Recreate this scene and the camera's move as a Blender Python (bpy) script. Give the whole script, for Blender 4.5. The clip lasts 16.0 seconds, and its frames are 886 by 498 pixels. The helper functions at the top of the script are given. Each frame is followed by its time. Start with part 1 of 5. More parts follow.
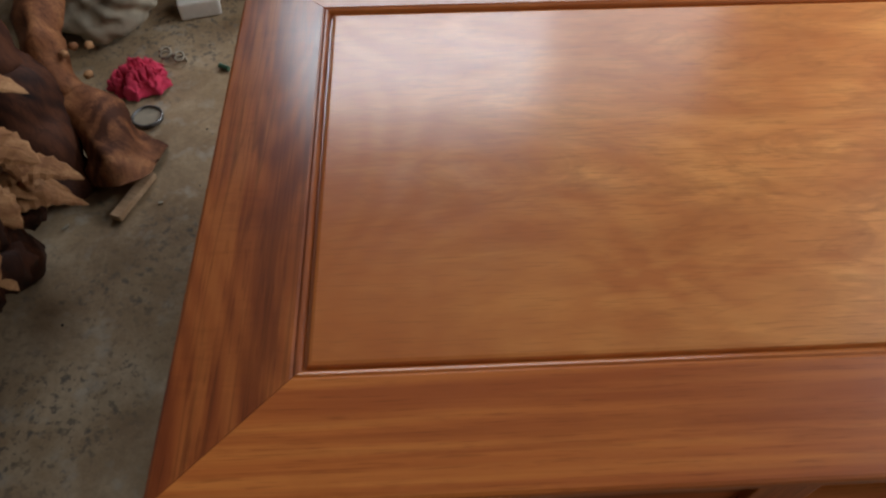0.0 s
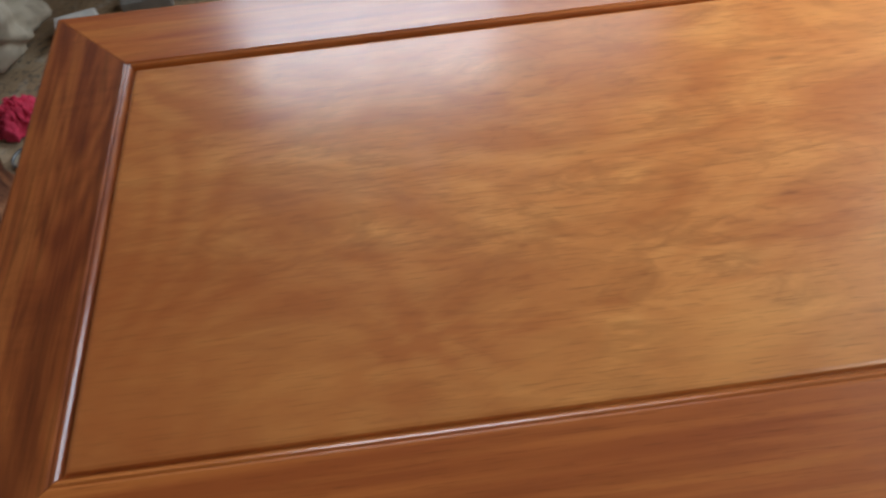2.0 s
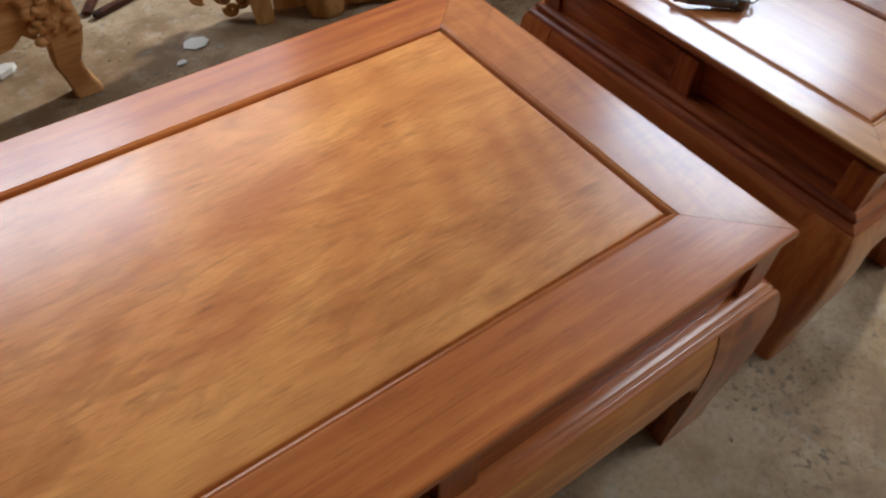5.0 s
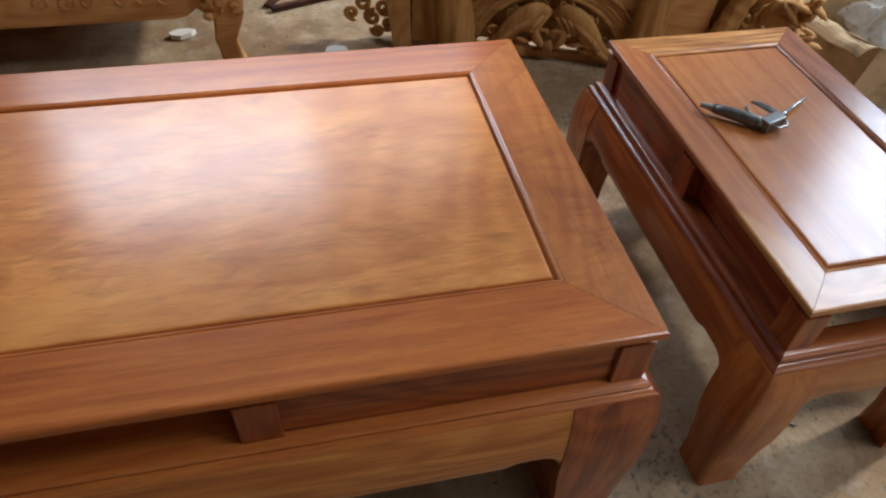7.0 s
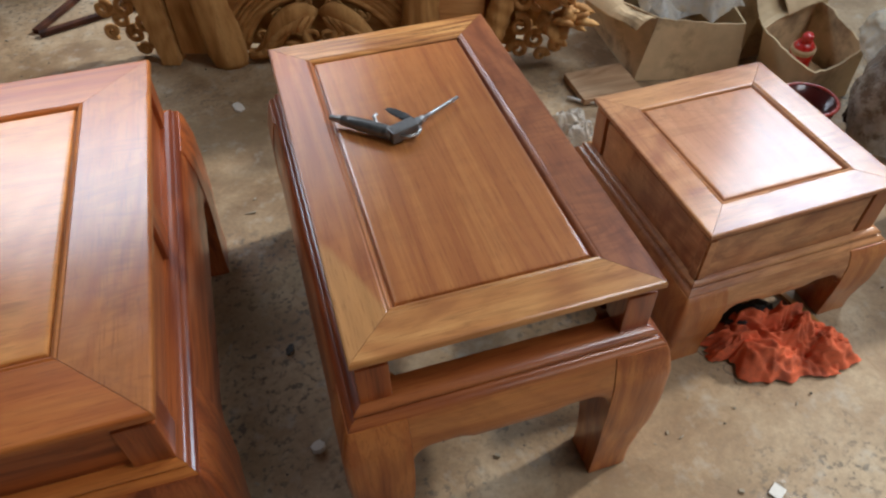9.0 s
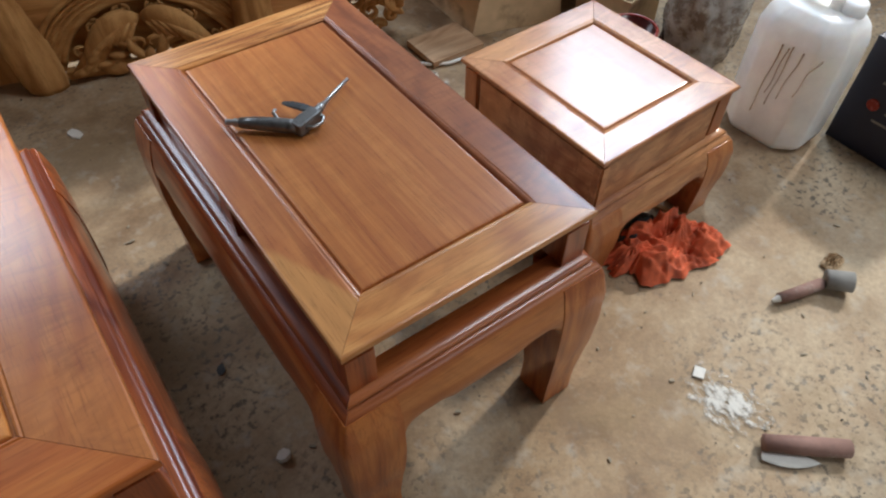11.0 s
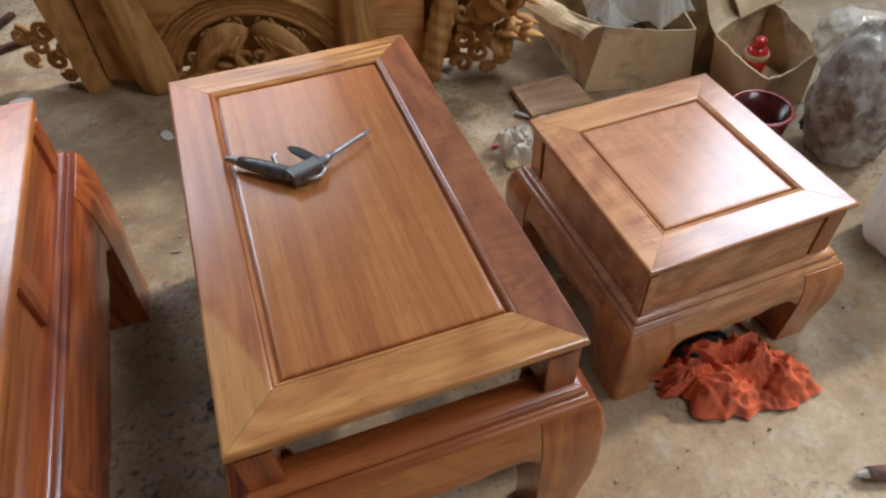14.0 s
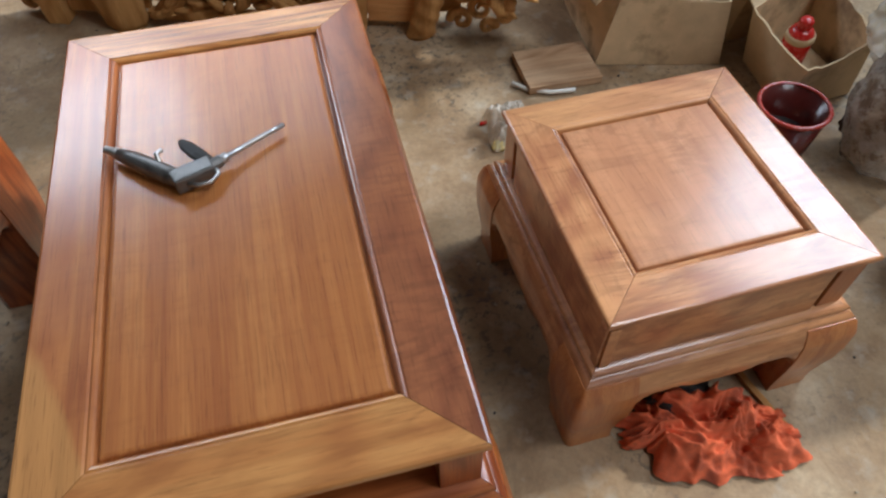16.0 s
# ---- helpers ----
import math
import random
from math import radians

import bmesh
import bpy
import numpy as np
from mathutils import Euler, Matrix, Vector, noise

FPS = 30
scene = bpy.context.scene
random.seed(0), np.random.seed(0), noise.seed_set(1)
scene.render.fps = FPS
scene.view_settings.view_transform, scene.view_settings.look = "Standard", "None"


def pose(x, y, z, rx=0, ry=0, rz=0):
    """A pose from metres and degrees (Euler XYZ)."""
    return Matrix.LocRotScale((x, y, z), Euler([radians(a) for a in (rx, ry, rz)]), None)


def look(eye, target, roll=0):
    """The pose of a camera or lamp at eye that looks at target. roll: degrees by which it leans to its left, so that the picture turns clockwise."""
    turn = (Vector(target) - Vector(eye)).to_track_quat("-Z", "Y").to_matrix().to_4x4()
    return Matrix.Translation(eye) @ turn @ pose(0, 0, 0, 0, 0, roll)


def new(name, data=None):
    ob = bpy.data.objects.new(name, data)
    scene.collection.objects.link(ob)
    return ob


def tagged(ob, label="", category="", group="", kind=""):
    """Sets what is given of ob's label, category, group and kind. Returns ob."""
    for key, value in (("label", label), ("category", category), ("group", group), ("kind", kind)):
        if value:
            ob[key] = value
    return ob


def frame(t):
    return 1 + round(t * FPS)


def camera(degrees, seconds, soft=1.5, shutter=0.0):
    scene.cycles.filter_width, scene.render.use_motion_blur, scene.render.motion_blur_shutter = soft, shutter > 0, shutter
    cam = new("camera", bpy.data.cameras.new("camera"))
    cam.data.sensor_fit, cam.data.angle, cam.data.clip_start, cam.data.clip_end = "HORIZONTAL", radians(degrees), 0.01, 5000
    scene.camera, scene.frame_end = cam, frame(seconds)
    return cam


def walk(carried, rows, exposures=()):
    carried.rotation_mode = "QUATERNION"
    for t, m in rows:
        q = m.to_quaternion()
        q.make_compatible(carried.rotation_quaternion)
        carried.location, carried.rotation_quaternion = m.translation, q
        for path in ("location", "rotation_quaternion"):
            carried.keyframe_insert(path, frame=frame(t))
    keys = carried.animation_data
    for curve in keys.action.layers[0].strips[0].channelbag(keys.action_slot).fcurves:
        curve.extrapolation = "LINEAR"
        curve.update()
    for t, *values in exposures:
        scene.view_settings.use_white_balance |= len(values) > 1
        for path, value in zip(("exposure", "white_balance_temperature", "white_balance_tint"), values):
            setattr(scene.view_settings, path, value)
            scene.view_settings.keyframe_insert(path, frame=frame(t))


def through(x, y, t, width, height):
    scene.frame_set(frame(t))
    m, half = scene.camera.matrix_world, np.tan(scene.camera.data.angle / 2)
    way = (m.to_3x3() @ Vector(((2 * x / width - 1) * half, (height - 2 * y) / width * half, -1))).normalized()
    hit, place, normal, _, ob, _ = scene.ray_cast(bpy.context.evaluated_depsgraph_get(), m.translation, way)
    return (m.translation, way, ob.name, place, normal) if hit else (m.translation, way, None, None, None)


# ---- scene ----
cam = camera(65.6, 16.0, soft=2.3, shutter=0.35)
PATH = [
    (0, (0.109, -0.279, 1.055), (0.167, 0.778, -0.400), 0.5),
    (0.5, (0.150, -0.224, 1.055), (0.168, 0.735, -0.468), 1.2),
    (1, (0.176, -0.196, 1.061), (0.142, 0.714, -0.491), -1.3),
    (1.5, (0.230, -0.195, 1.072), (0.243, 0.777, -0.443), -2.0),
    (2, (0.348, -0.200, 1.099), (0.389, 0.773, -0.415), -5.3),
    (2.5, (0.427, -0.187, 1.107), (0.610, 0.758, -0.414), -3.8),
    (3, (0.456, -0.199, 1.100), (0.707, 0.766, -0.398), -3.0),
    (3.5, (0.490, -0.214, 1.126), (0.838, 0.708, -0.380), -1.3),
    (4, (0.588, -0.257, 1.130), (1.061, 0.678, -0.334), -2.6),
    (4.5, (0.655, -0.286, 1.156), (1.238, 0.603, -0.297), -0.3),
    (5, (0.696, -0.329, 1.160), (1.371, 0.605, -0.222), 0.9),
    (5.2, (0.710, -0.358, 1.156), (1.395, 0.613, -0.196), 2.1),
    (7.3, (1.085, -0.604, 1.213), (1.326, 0.638, -0.067), 0.6),
    (7.5, (1.167, -0.620, 1.187), (1.387, 0.642, -0.078), -1.7),
    (8, (1.353, -0.677, 1.156), (1.576, 0.574, -0.119), -0.0),
    (8.5, (1.508, -0.645, 1.206), (1.816, 0.543, -0.111), -1.5),
    (9, (1.627, -0.584, 1.178), (1.958, 0.594, -0.141), -1.3),
    (9.5, (1.555, -0.556, 1.182), (2.112, 0.505, -0.161), -2.0),
    (9.7, (1.510, -0.553, 1.185), (2.130, 0.461, -0.166), -2.8),
    (11.8, (1.480, -0.531, 1.197), (2.174, 0.414, -0.168), 1.0),
    (12, (1.502, -0.531, 1.183), (2.185, 0.460, -0.156), 0.2),
    (12.5, (1.583, -0.513, 1.180), (2.158, 0.562, -0.143), 0.5),
    (13, (1.657, -0.515, 1.176), (2.120, 0.635, -0.130), -0.8),
    (13.5, (1.705, -0.516, 1.165), (2.085, 0.666, -0.138), -1.6),
    (14, (1.767, -0.503, 1.149), (2.133, 0.668, -0.169), -2.4),
    (14.5, (1.812, -0.423, 1.123), (2.168, 0.718, -0.223), -0.9),
    (15, (1.883, -0.327, 1.105), (2.168, 0.806, -0.264), -2.1),
    (15.5, (1.978, -0.316, 1.100), (2.252, 0.807, -0.280), -2.4),
    (16, (1.972, -0.333, 1.094), (2.215, 0.732, -0.336), -1.0),
]
walk(cam, [(t, look(eye, target, roll)) for t, eye, target, roll in PATH],
     exposures=[(0, -0.08, 7000, 13), (1.2, 0.0, 6800, 12), (2.2, 0.02, 6500, 10), (3.4, -0.06, 6500, 10), (4.0, -0.09, 6400, 10), (5.0, -0.03, 6400, 10), (7.5, 0.03, 6400, 10),
                (9.0, 0.06, 6300, 9), (12.0, 0.14, 6200, 9), (16.0, 0.14, 6200, 9)])

# ---- light ----
world = bpy.data.worlds.new("sky")
scene.world = world
world.use_nodes = True
wn = world.node_tree.nodes
sky = wn.new("ShaderNodeTexSky")
sky.sky_type, sky.sun_disc = "NISHITA", False
sky.sun_elevation, sky.sun_rotation = radians(39), radians(76)
world.node_tree.links.new(sky.outputs[0], wn["Background"].inputs[0])
wn["Background"].inputs[1].default_value = 0.12

sun = new("sun", bpy.data.lights.new("sun", "SUN"))
sun.data.energy, sun.data.angle, sun.data.color = 2.3, radians(4), (1.0, 0.93, 0.84)
sun.matrix_world = look((3.45, 0.86, 2.90), (0.0, 0.0, 0.0))


def daylight(name, at, to, wide, high, watts, colour):
    lamp = new(name, bpy.data.lights.new(name, "AREA"))
    lamp.data.shape, lamp.data.size, lamp.data.size_y = "RECTANGLE", wide, high
    lamp.data.energy, lamp.data.color = watts, colour
    lamp.matrix_world = look(at, to)
    return lamp


daylight("north_window_light", (0.15, 3.76, 3.20), (0.15, 0.0, 3.20 - 0.6), 1.80, 0.88, 62.0, (0.76, 0.87, 1.0))
daylight("north_window_shaded_light", (1.67, 3.76, 3.20), (1.67, 0.0, 3.20 - 0.6), 1.20, 0.88, 11.0, (0.88, 0.93, 1.0))
daylight("north_window_low_light", (0.76, 3.76, 2.50), (0.76, 0.0, 2.50 - 0.3), 3.02, 0.46, 16.0, (0.95, 0.92, 1.0))
daylight("east_window_light", (5.36, 2.27, 3.61), (0.0, 2.27, 3.61), 1.82, 2.20, 208.0, (0.68, 0.83, 1.0))
# fill lamp from an unseen south opening, added to brighten front faces
daylight("gate_light", (4.1, -3.9, 1.75), (2.6, 0.0, 0.9), 2.5, 2.6, 25.0, (1.0, 0.97, 0.93))
daylight("roof_light", (4.2, -1.1, 4.78), (4.0, -1.0, 0.0), 1.6, 1.4, 100.0, (0.97, 0.98, 1.0))


# ---- materials ----
class Net:
    """A short way to write a node material."""

    def __init__(self, name):
        self.mat = bpy.data.materials.new(name)
        self.mat.use_nodes = True
        self.tree = self.mat.node_tree
        self.bsdf = self.tree.nodes["Principled BSDF"]

    def node(self, kind, **sockets):
        n = self.tree.nodes.new(kind)
        for key, value in sockets.items():
            self.put(n.inputs[key.replace("_", " ")], value)
        return n

    def put(self, socket, value):
        if isinstance(value, bpy.types.NodeSocket):
            self.tree.links.new(value, socket)
        else:
            socket.default_value = value

    def set(self, **sockets):
        for key, value in sockets.items():
            self.put(self.bsdf.inputs[key.replace("_", " ")], value)
        return self

    def coords(self, scale=(1, 1, 1), shift=None, turn=(0, 0, 0)):
        c = self.tree.nodes.new("ShaderNodeTexCoord").outputs["Object"]
        if shift is not None:
            add = self.tree.nodes.new("ShaderNodeVectorMath")
            self.put(add.inputs[0], c), self.put(add.inputs[1], shift)
            c = add.outputs[0]
        m = self.tree.nodes.new("ShaderNodeMapping")
        self.put(m.inputs["Vector"], c)
        m.inputs["Scale"].default_value, m.inputs["Rotation"].default_value = scale, turn
        return m.outputs[0]

    def noise(self, vector, scale=1.0, detail=3.0, rough=0.5, distort=0.0):
        n = self.node("ShaderNodeTexNoise", Vector=vector, Scale=scale, Detail=detail, Roughness=rough, Distortion=distort)
        return n.outputs["Fac"]

    def ramp(self, fac, *stops):
        r = self.tree.nodes.new("ShaderNodeValToRGB")
        self.put(r.inputs[0], fac)
        el = r.color_ramp.elements
        while len(el) < len(stops):
            el.new(0.5)
        for e, (pos, col) in zip(el, stops):
            e.position = pos
            e.color = (*col, 1) if isinstance(col, (tuple, list)) else (col, col, col, 1)
        return r.outputs[0]

    def math(self, op, a, b=0.0):
        n = self.tree.nodes.new("ShaderNodeMath")
        n.operation = op
        self.put(n.inputs[0], a), self.put(n.inputs[1], b)
        return n.outputs[0]

    def mix(self, fac, a, b, blend="MIX"):
        n = self.tree.nodes.new("ShaderNodeMix")
        n.data_type, n.blend_type = "RGBA", blend
        self.put(n.inputs[0], fac)
        self.put(n.inputs[6], a if isinstance(a, bpy.types.NodeSocket) else (*a, 1))
        self.put(n.inputs[7], b if isinstance(b, bpy.types.NodeSocket) else (*b, 1))
        return n.outputs[2]

    def bump(self, height, strength=0.2, distance=0.002):
        n = self.node("ShaderNodeBump", Height=height, Strength=strength, Distance=distance)
        self.put(self.bsdf.inputs["Normal"], n.outputs[0])
        return n.outputs[0]

    def random_shift(self, amount=5.0):
        info = self.tree.nodes.new("ShaderNodeObjectInfo")
        v = self.tree.nodes.new("ShaderNodeCombineXYZ")
        for k, f in enumerate((1.0, 1.7, 2.3)):
            self.put(v.inputs[k], self.math("MULTIPLY", info.outputs["Random"], amount * f))
        return v.outputs[0], info.outputs["Random"]


AXIS = {"x": (1, 0, 0), "y": (0, 1, 0), "z": (0, 0, 1)}


def wood(name, dark, mid, light, grain="x", across=30.0, along=1.6, swirl=0.8, streak=0.35, blotch=0.5, gloss=True, sap=None, rough=0.42, turn=0.0, warm=1.0, knots=(), ring=0.11, figure=0.0, heart=None, fine=0.22):
    """Varnished or raw timber: growth bands, fibres, pores and blotches that run along one axis of the thing."""
    n = Net(name)
    dark, mid, light = [(r, g * (1 - 0.07 * warm), bl * (1 - 0.16 * warm)) for r, g, bl in (dark, mid, light)]
    shift, rnd = n.random_shift()
    ax = AXIS[grain]

    def run(a, b):
        return n.coords([a if k else b for k in ax], shift, (0, 0, turn))

    bands = n.noise(run(along, across), 1.0, 4.0, 0.55, swirl)
    broad = n.noise(run(along * 0.7, across * 0.22), 1.0, 3.0, 0.5, swirl * 1.6)
    fibre = n.noise(run(5.0, 260.0), 1.0, 3.0, 0.6, 0.2)
    pores = n.noise(run(20.0, 480.0), 1.0, 2.0, 0.6)
    lines = n.noise(run(along * 0.8, across * 1.3), 1.0, 2.0, 0.5, swirl * 1.3)
    value = n.math("ADD", n.math("MULTIPLY", bands, 1.0 - blotch * 0.5), n.math("MULTIPLY", broad, blotch * 0.5))
    value = n.math("ADD", value, n.math("MULTIPLY", n.math("SUBTRACT", fibre, 0.5), fine - 0.30 * min(figure, fine * 2)))
    rings = n.math("SINE", n.math("MULTIPLY", n.noise(run(along * 0.55, across * 0.16), 1.0, 2.0, 0.4, 0.5), 95.0))
    value = n.math("ADD", value, n.math("MULTIPLY", n.math("MULTIPLY", rings, fibre), ring))
    value = n.math("ADD", value, n.math("MULTIPLY", n.math("SUBTRACT", rnd, 0.5), 0.06))
    colour = n.ramp(value, (0.36, dark), (0.50, mid), (0.63, light))
    vein = n.ramp(lines, (0.46, 0.0), (0.50, 1.0), (0.54, 0.0))
    colour = n.mix(n.math("MULTIPLY", vein, streak), colour, [c * 0.38 for c in dark])
    if figure:
        # slanting crotch figure: soft dark waves and short flecks across the run of the grain
        slant = n.coords((2.6, 9.0, 5.0), shift, (0, 0, -0.55))
        curl = n.math("ABSOLUTE", n.math("SUBTRACT", n.noise(slant, 1.0, 5.0, 0.6, 1.8), 0.5))
        waves = n.math("MULTIPLY", n.ramp(curl, (0.0, 1.0), (0.075, 0.0)), n.ramp(broad, (0.40, 0.15), (0.60, 1.0)))
        colour = n.mix(n.math("MULTIPLY", waves, figure), colour, [c * 0.55 for c in dark])
        flecks = n.noise(n.coords((26, 150, 30), shift, (0, 0, -0.16)), 1.0, 3.0, 0.6, 0.3)
        colour = n.mix(n.math("MULTIPLY", n.ramp(flecks, (0.57, 0.0), (0.68, 1.0)), figure * 0.8), colour, [c * 0.6 for c in dark])
        cloud = n.noise(n.coords((1.7, 3.4, 3.0), shift, (0, 0, 0.3)), 1.0, 3.0, 0.55, 0.8)
        colour = n.mix(n.math("MULTIPLY", n.ramp(cloud, (0.50, 0.0), (0.66, 1.0)), figure), colour, [light[0] * 1.14, light[1] * 1.18, light[2] * 1.10])
    if heart:
        # redder heartwood that fades out over half of the board
        sep = n.tree.nodes.new("ShaderNodeSeparateXYZ")
        n.put(sep.inputs[0], n.tree.nodes.new("ShaderNodeTexCoord").outputs["Object"])
        at = n.math("ADD", sep.outputs[0], n.math("MULTIPLY", sep.outputs[1], 0.8))
        at = n.math("ADD", n.math("ADD", at, 1.0), n.math("MULTIPLY", n.noise(n.coords((3.0, 9.0, 3.0), shift, (0, 0, -0.3)), 1.0, 4.0, 0.6, 0.8), 0.5))
        colour = n.mix(n.math("MULTIPLY", n.ramp(at, (0.50, 1.0), (0.98, 0.0)), 0.75), colour, heart)
    if sap:
        axis, edge, sign, tone, skew = sap
        sep = n.tree.nodes.new("ShaderNodeSeparateXYZ")
        n.put(sep.inputs[0], n.tree.nodes.new("ShaderNodeTexCoord").outputs["Object"])
        wander = n.noise(run(4.0, 26.0), 1.0, 2.0, 0.5)
        at = n.math("ADD", n.math("MULTIPLY", sep.outputs[axis], sign), n.math("MULTIPLY", wander, 0.10))
        at = n.math("ADD", at, n.math("MULTIPLY", sep.outputs[1 - axis], skew))
        mask = n.ramp(n.math("SUBTRACT", at, edge * sign - 0.45), (0.485, 0.0), (0.505, 1.0))
        colour = n.mix(n.math("MULTIPLY", mask, 0.85), colour, n.ramp(value, (0.3, [c * 0.72 for c in tone]), (0.66, tone)))
    for kx, ky, kr, stretch in knots:
        m = n.tree.nodes.new("ShaderNodeMapping")
        n.put(m.inputs["Vector"], n.tree.nodes.new("ShaderNodeTexCoord").outputs["Object"])
        m.inputs["Location"].default_value = (-kx / kr / stretch, -ky / kr, 0)
        m.inputs["Scale"].default_value = (1 / kr / stretch, 1 / kr, 0)
        far = n.tree.nodes.new("ShaderNodeVectorMath")
        far.operation = "LENGTH"
        n.put(far.inputs[0], m.outputs[0])
        ragged = n.math("ADD", far.outputs["Value"], n.math("MULTIPLY", n.math("SUBTRACT", lines, 0.5), 2.4))
        colour = n.mix(n.math("MULTIPLY", n.ramp(ragged, (0.25, 0.75), (0.95, 0.0)), 0.6), colour, [c * 0.42 for c in dark])
    colour = n.mix(n.math("MULTIPLY", n.ramp(pores, (0.57, 0.0), (0.68, 1.0)), 0.38), colour, [c * 0.5 for c in dark])
    wave = n.noise(n.coords((9, 9, 9), shift), 1.0, 2.0)
    height = n.math("ADD", n.math("MULTIPLY", fibre, 0.10 if gloss else 1.0), n.math("MULTIPLY", wave, 0.9 if gloss else 0.4))
    if gloss:
        dust = n.noise(n.coords((26, 26, 26)), 1.0, 4.0, 0.7)
        n.set(Base_Color=colour, Roughness=rough, Specular_IOR_Level=0.15, Coat_Weight=0.82, Coat_IOR=1.48)
        n.put(n.bsdf.inputs["Coat Roughness"], n.ramp(dust, (0.3, 0.145), (0.7, 0.235)))
        normal = n.bump(height, 0.16, 0.0016)
        n.put(n.bsdf.inputs["Coat Normal"], normal)
    else:
        n.set(Base_Color=colour, Roughness=0.72, Specular_IOR_Level=0.25)
        n.bump(height, 0.5, 0.0015)
    return n.mat


def plain(name, colour, rough=0.5, metal=0.0, vary=0.25, scale=30.0, dirt=None, bump=0.15):
    n = Net(name)
    shift, _ = n.random_shift()
    big = n.noise(n.coords((scale * 0.2,) * 3, shift), 1.0, 4.0, 0.6)
    small = n.noise(n.coords((scale * 2.5,) * 3, shift), 1.0, 3.0, 0.6)
    tone = n.math("ADD", n.math("MULTIPLY", big, 0.7), n.math("MULTIPLY", small, 0.3))
    col = n.ramp(tone, (0.32, [c * (1 - vary) for c in colour]), (0.68, [min(1, c * (1 + vary)) for c in colour]))
    if dirt:
        col = n.mix(n.ramp(n.noise(n.coords((scale * 0.5,) * 3, shift), 1.0, 5.0, 0.65), (0.52, 0.0), (0.66, 0.8)), col, dirt)
    n.set(Base_Color=col, Metallic=metal)
    n.put(n.bsdf.inputs["Roughness"], n.ramp(small, (0.3, max(0.04, rough - 0.08)), (0.7, min(1, rough + 0.1))))
    n.bump(small, bump, 0.001)
    return n.mat


DARK, RED, MIDW, GOLD, SAP = (0.10, 0.022, 0.007), (0.24, 0.062, 0.019), (0.335, 0.112, 0.033), (0.43, 0.168, 0.046), (0.56, 0.26, 0.075)
# large table
M_L_PANEL = wood("honey_panel_wood", (0.500, 0.178, 0.047), (0.618, 0.250, 0.071), (0.705, 0.318, 0.095), "x", 9.0, 3.2, 2.4, 0.16, 0.75, ring=0.10, figure=0.42, fine=0.20, heart=(0.35, 0.085, 0.020), knots=((0.595, -0.167, 0.018, 1.5), (0.09, -0.060, 0.003, 5.0), (0.12, -0.207, 0.004, 5.0), (0.155, 0.140, 0.005, 4.0), (0.445, 0.100, 0.004, 4.0)))
M_L_LEFT = wood("dark_streaked_wood", (0.155, 0.035, 0.010), (0.25, 0.064, 0.017), (0.34, 0.104, 0.027), "y", 42.0, 1.7, 1.0, 0.5, 0.6, figure=0.2)
M_L_LONG = wood("red_brown_rail_wood", (0.34, 0.088, 0.021), (0.45, 0.134, 0.031), (0.53, 0.182, 0.044), "x", 44.0, 1.5, 0.7, 0.14, 0.6, ring=0.06, figure=0.2)
M_L_RIGHT = wood("tan_rail_wood", (0.28, 0.078, 0.024), (0.38, 0.124, 0.036), (0.46, 0.168, 0.048), "y", 16.0, 2.0, 0.9, 0.12, 0.8, figure=0.4)
M_RED_X = wood("red_neck_wood_along_x", (0.15, 0.030, 0.009), (0.28, 0.066, 0.017), (0.37, 0.100, 0.026), "x", 30.0, 1.8, 0.7, 0.3, 0.5)
M_RED_Y = wood("red_neck_wood_along_y", (0.13, 0.026, 0.009), (0.25, 0.060, 0.017), (0.34, 0.095, 0.026), "y", 30.0, 1.8, 0.7, 0.3, 0.5)
M_RED_Z = wood("red_leg_wood", (0.16, 0.033, 0.010), (0.29, 0.070, 0.019), (0.39, 0.110, 0.029), "z", 30.0, 2.0, 0.8, 0.3, 0.6)
M_GOLD_X = wood("golden_apron_wood", (0.396, 0.1227, 0.0299), (0.55, 0.2027, 0.0491), (0.66, 0.2881, 0.0768), "x", 36.0, 1.6, 0.7, 0.30, 0.6)
M_BROWN_Y = wood("brown_apron_wood", (0.20, 0.050, 0.016), (0.31, 0.090, 0.026), (0.40, 0.135, 0.038), "y", 30.0, 1.8, 0.7, 0.25, 0.6)
# end table
M_M_PANEL = wood("straight_grain_panel_wood", (0.325, 0.098, 0.027), (0.410, 0.138, 0.037), (0.480, 0.178, 0.049), "y", 52.0, 1.1, 0.6, 0.10, 0.9, warm=-0.3, ring=0.05, figure=0.16, fine=0.42)
M_M_LEFT = wood("rail_wood_with_sapwood_end", (0.276, 0.0759, 0.0253), (0.38, 0.1207, 0.0368), (0.471, 0.1667, 0.0483), "y", 28.0, 1.6, 0.7, 0.15, 0.6, sap=(1, -0.635, -1, (0.54, 0.25, 0.078), -2.2), warm=-0.8, figure=0.2)
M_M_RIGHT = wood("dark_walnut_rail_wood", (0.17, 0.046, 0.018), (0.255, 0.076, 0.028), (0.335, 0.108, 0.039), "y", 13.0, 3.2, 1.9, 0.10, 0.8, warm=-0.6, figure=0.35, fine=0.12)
M_M_NEAR = wood("golden_rail_wood", (0.356, 0.1188, 0.0324), (0.497, 0.1944, 0.054), (0.594, 0.2646, 0.0778), "x", 16.0, 2.4, 1.4, 0.22, 0.8, warm=-0.4, figure=0.3)
M_M_FAR = wood("zebra_rail_wood", (0.24, 0.074, 0.019), (0.50, 0.205, 0.058), (0.62, 0.300, 0.095), "x", 58.0, 1.8, 1.3, 0.95, 0.4, warm=-0.6)
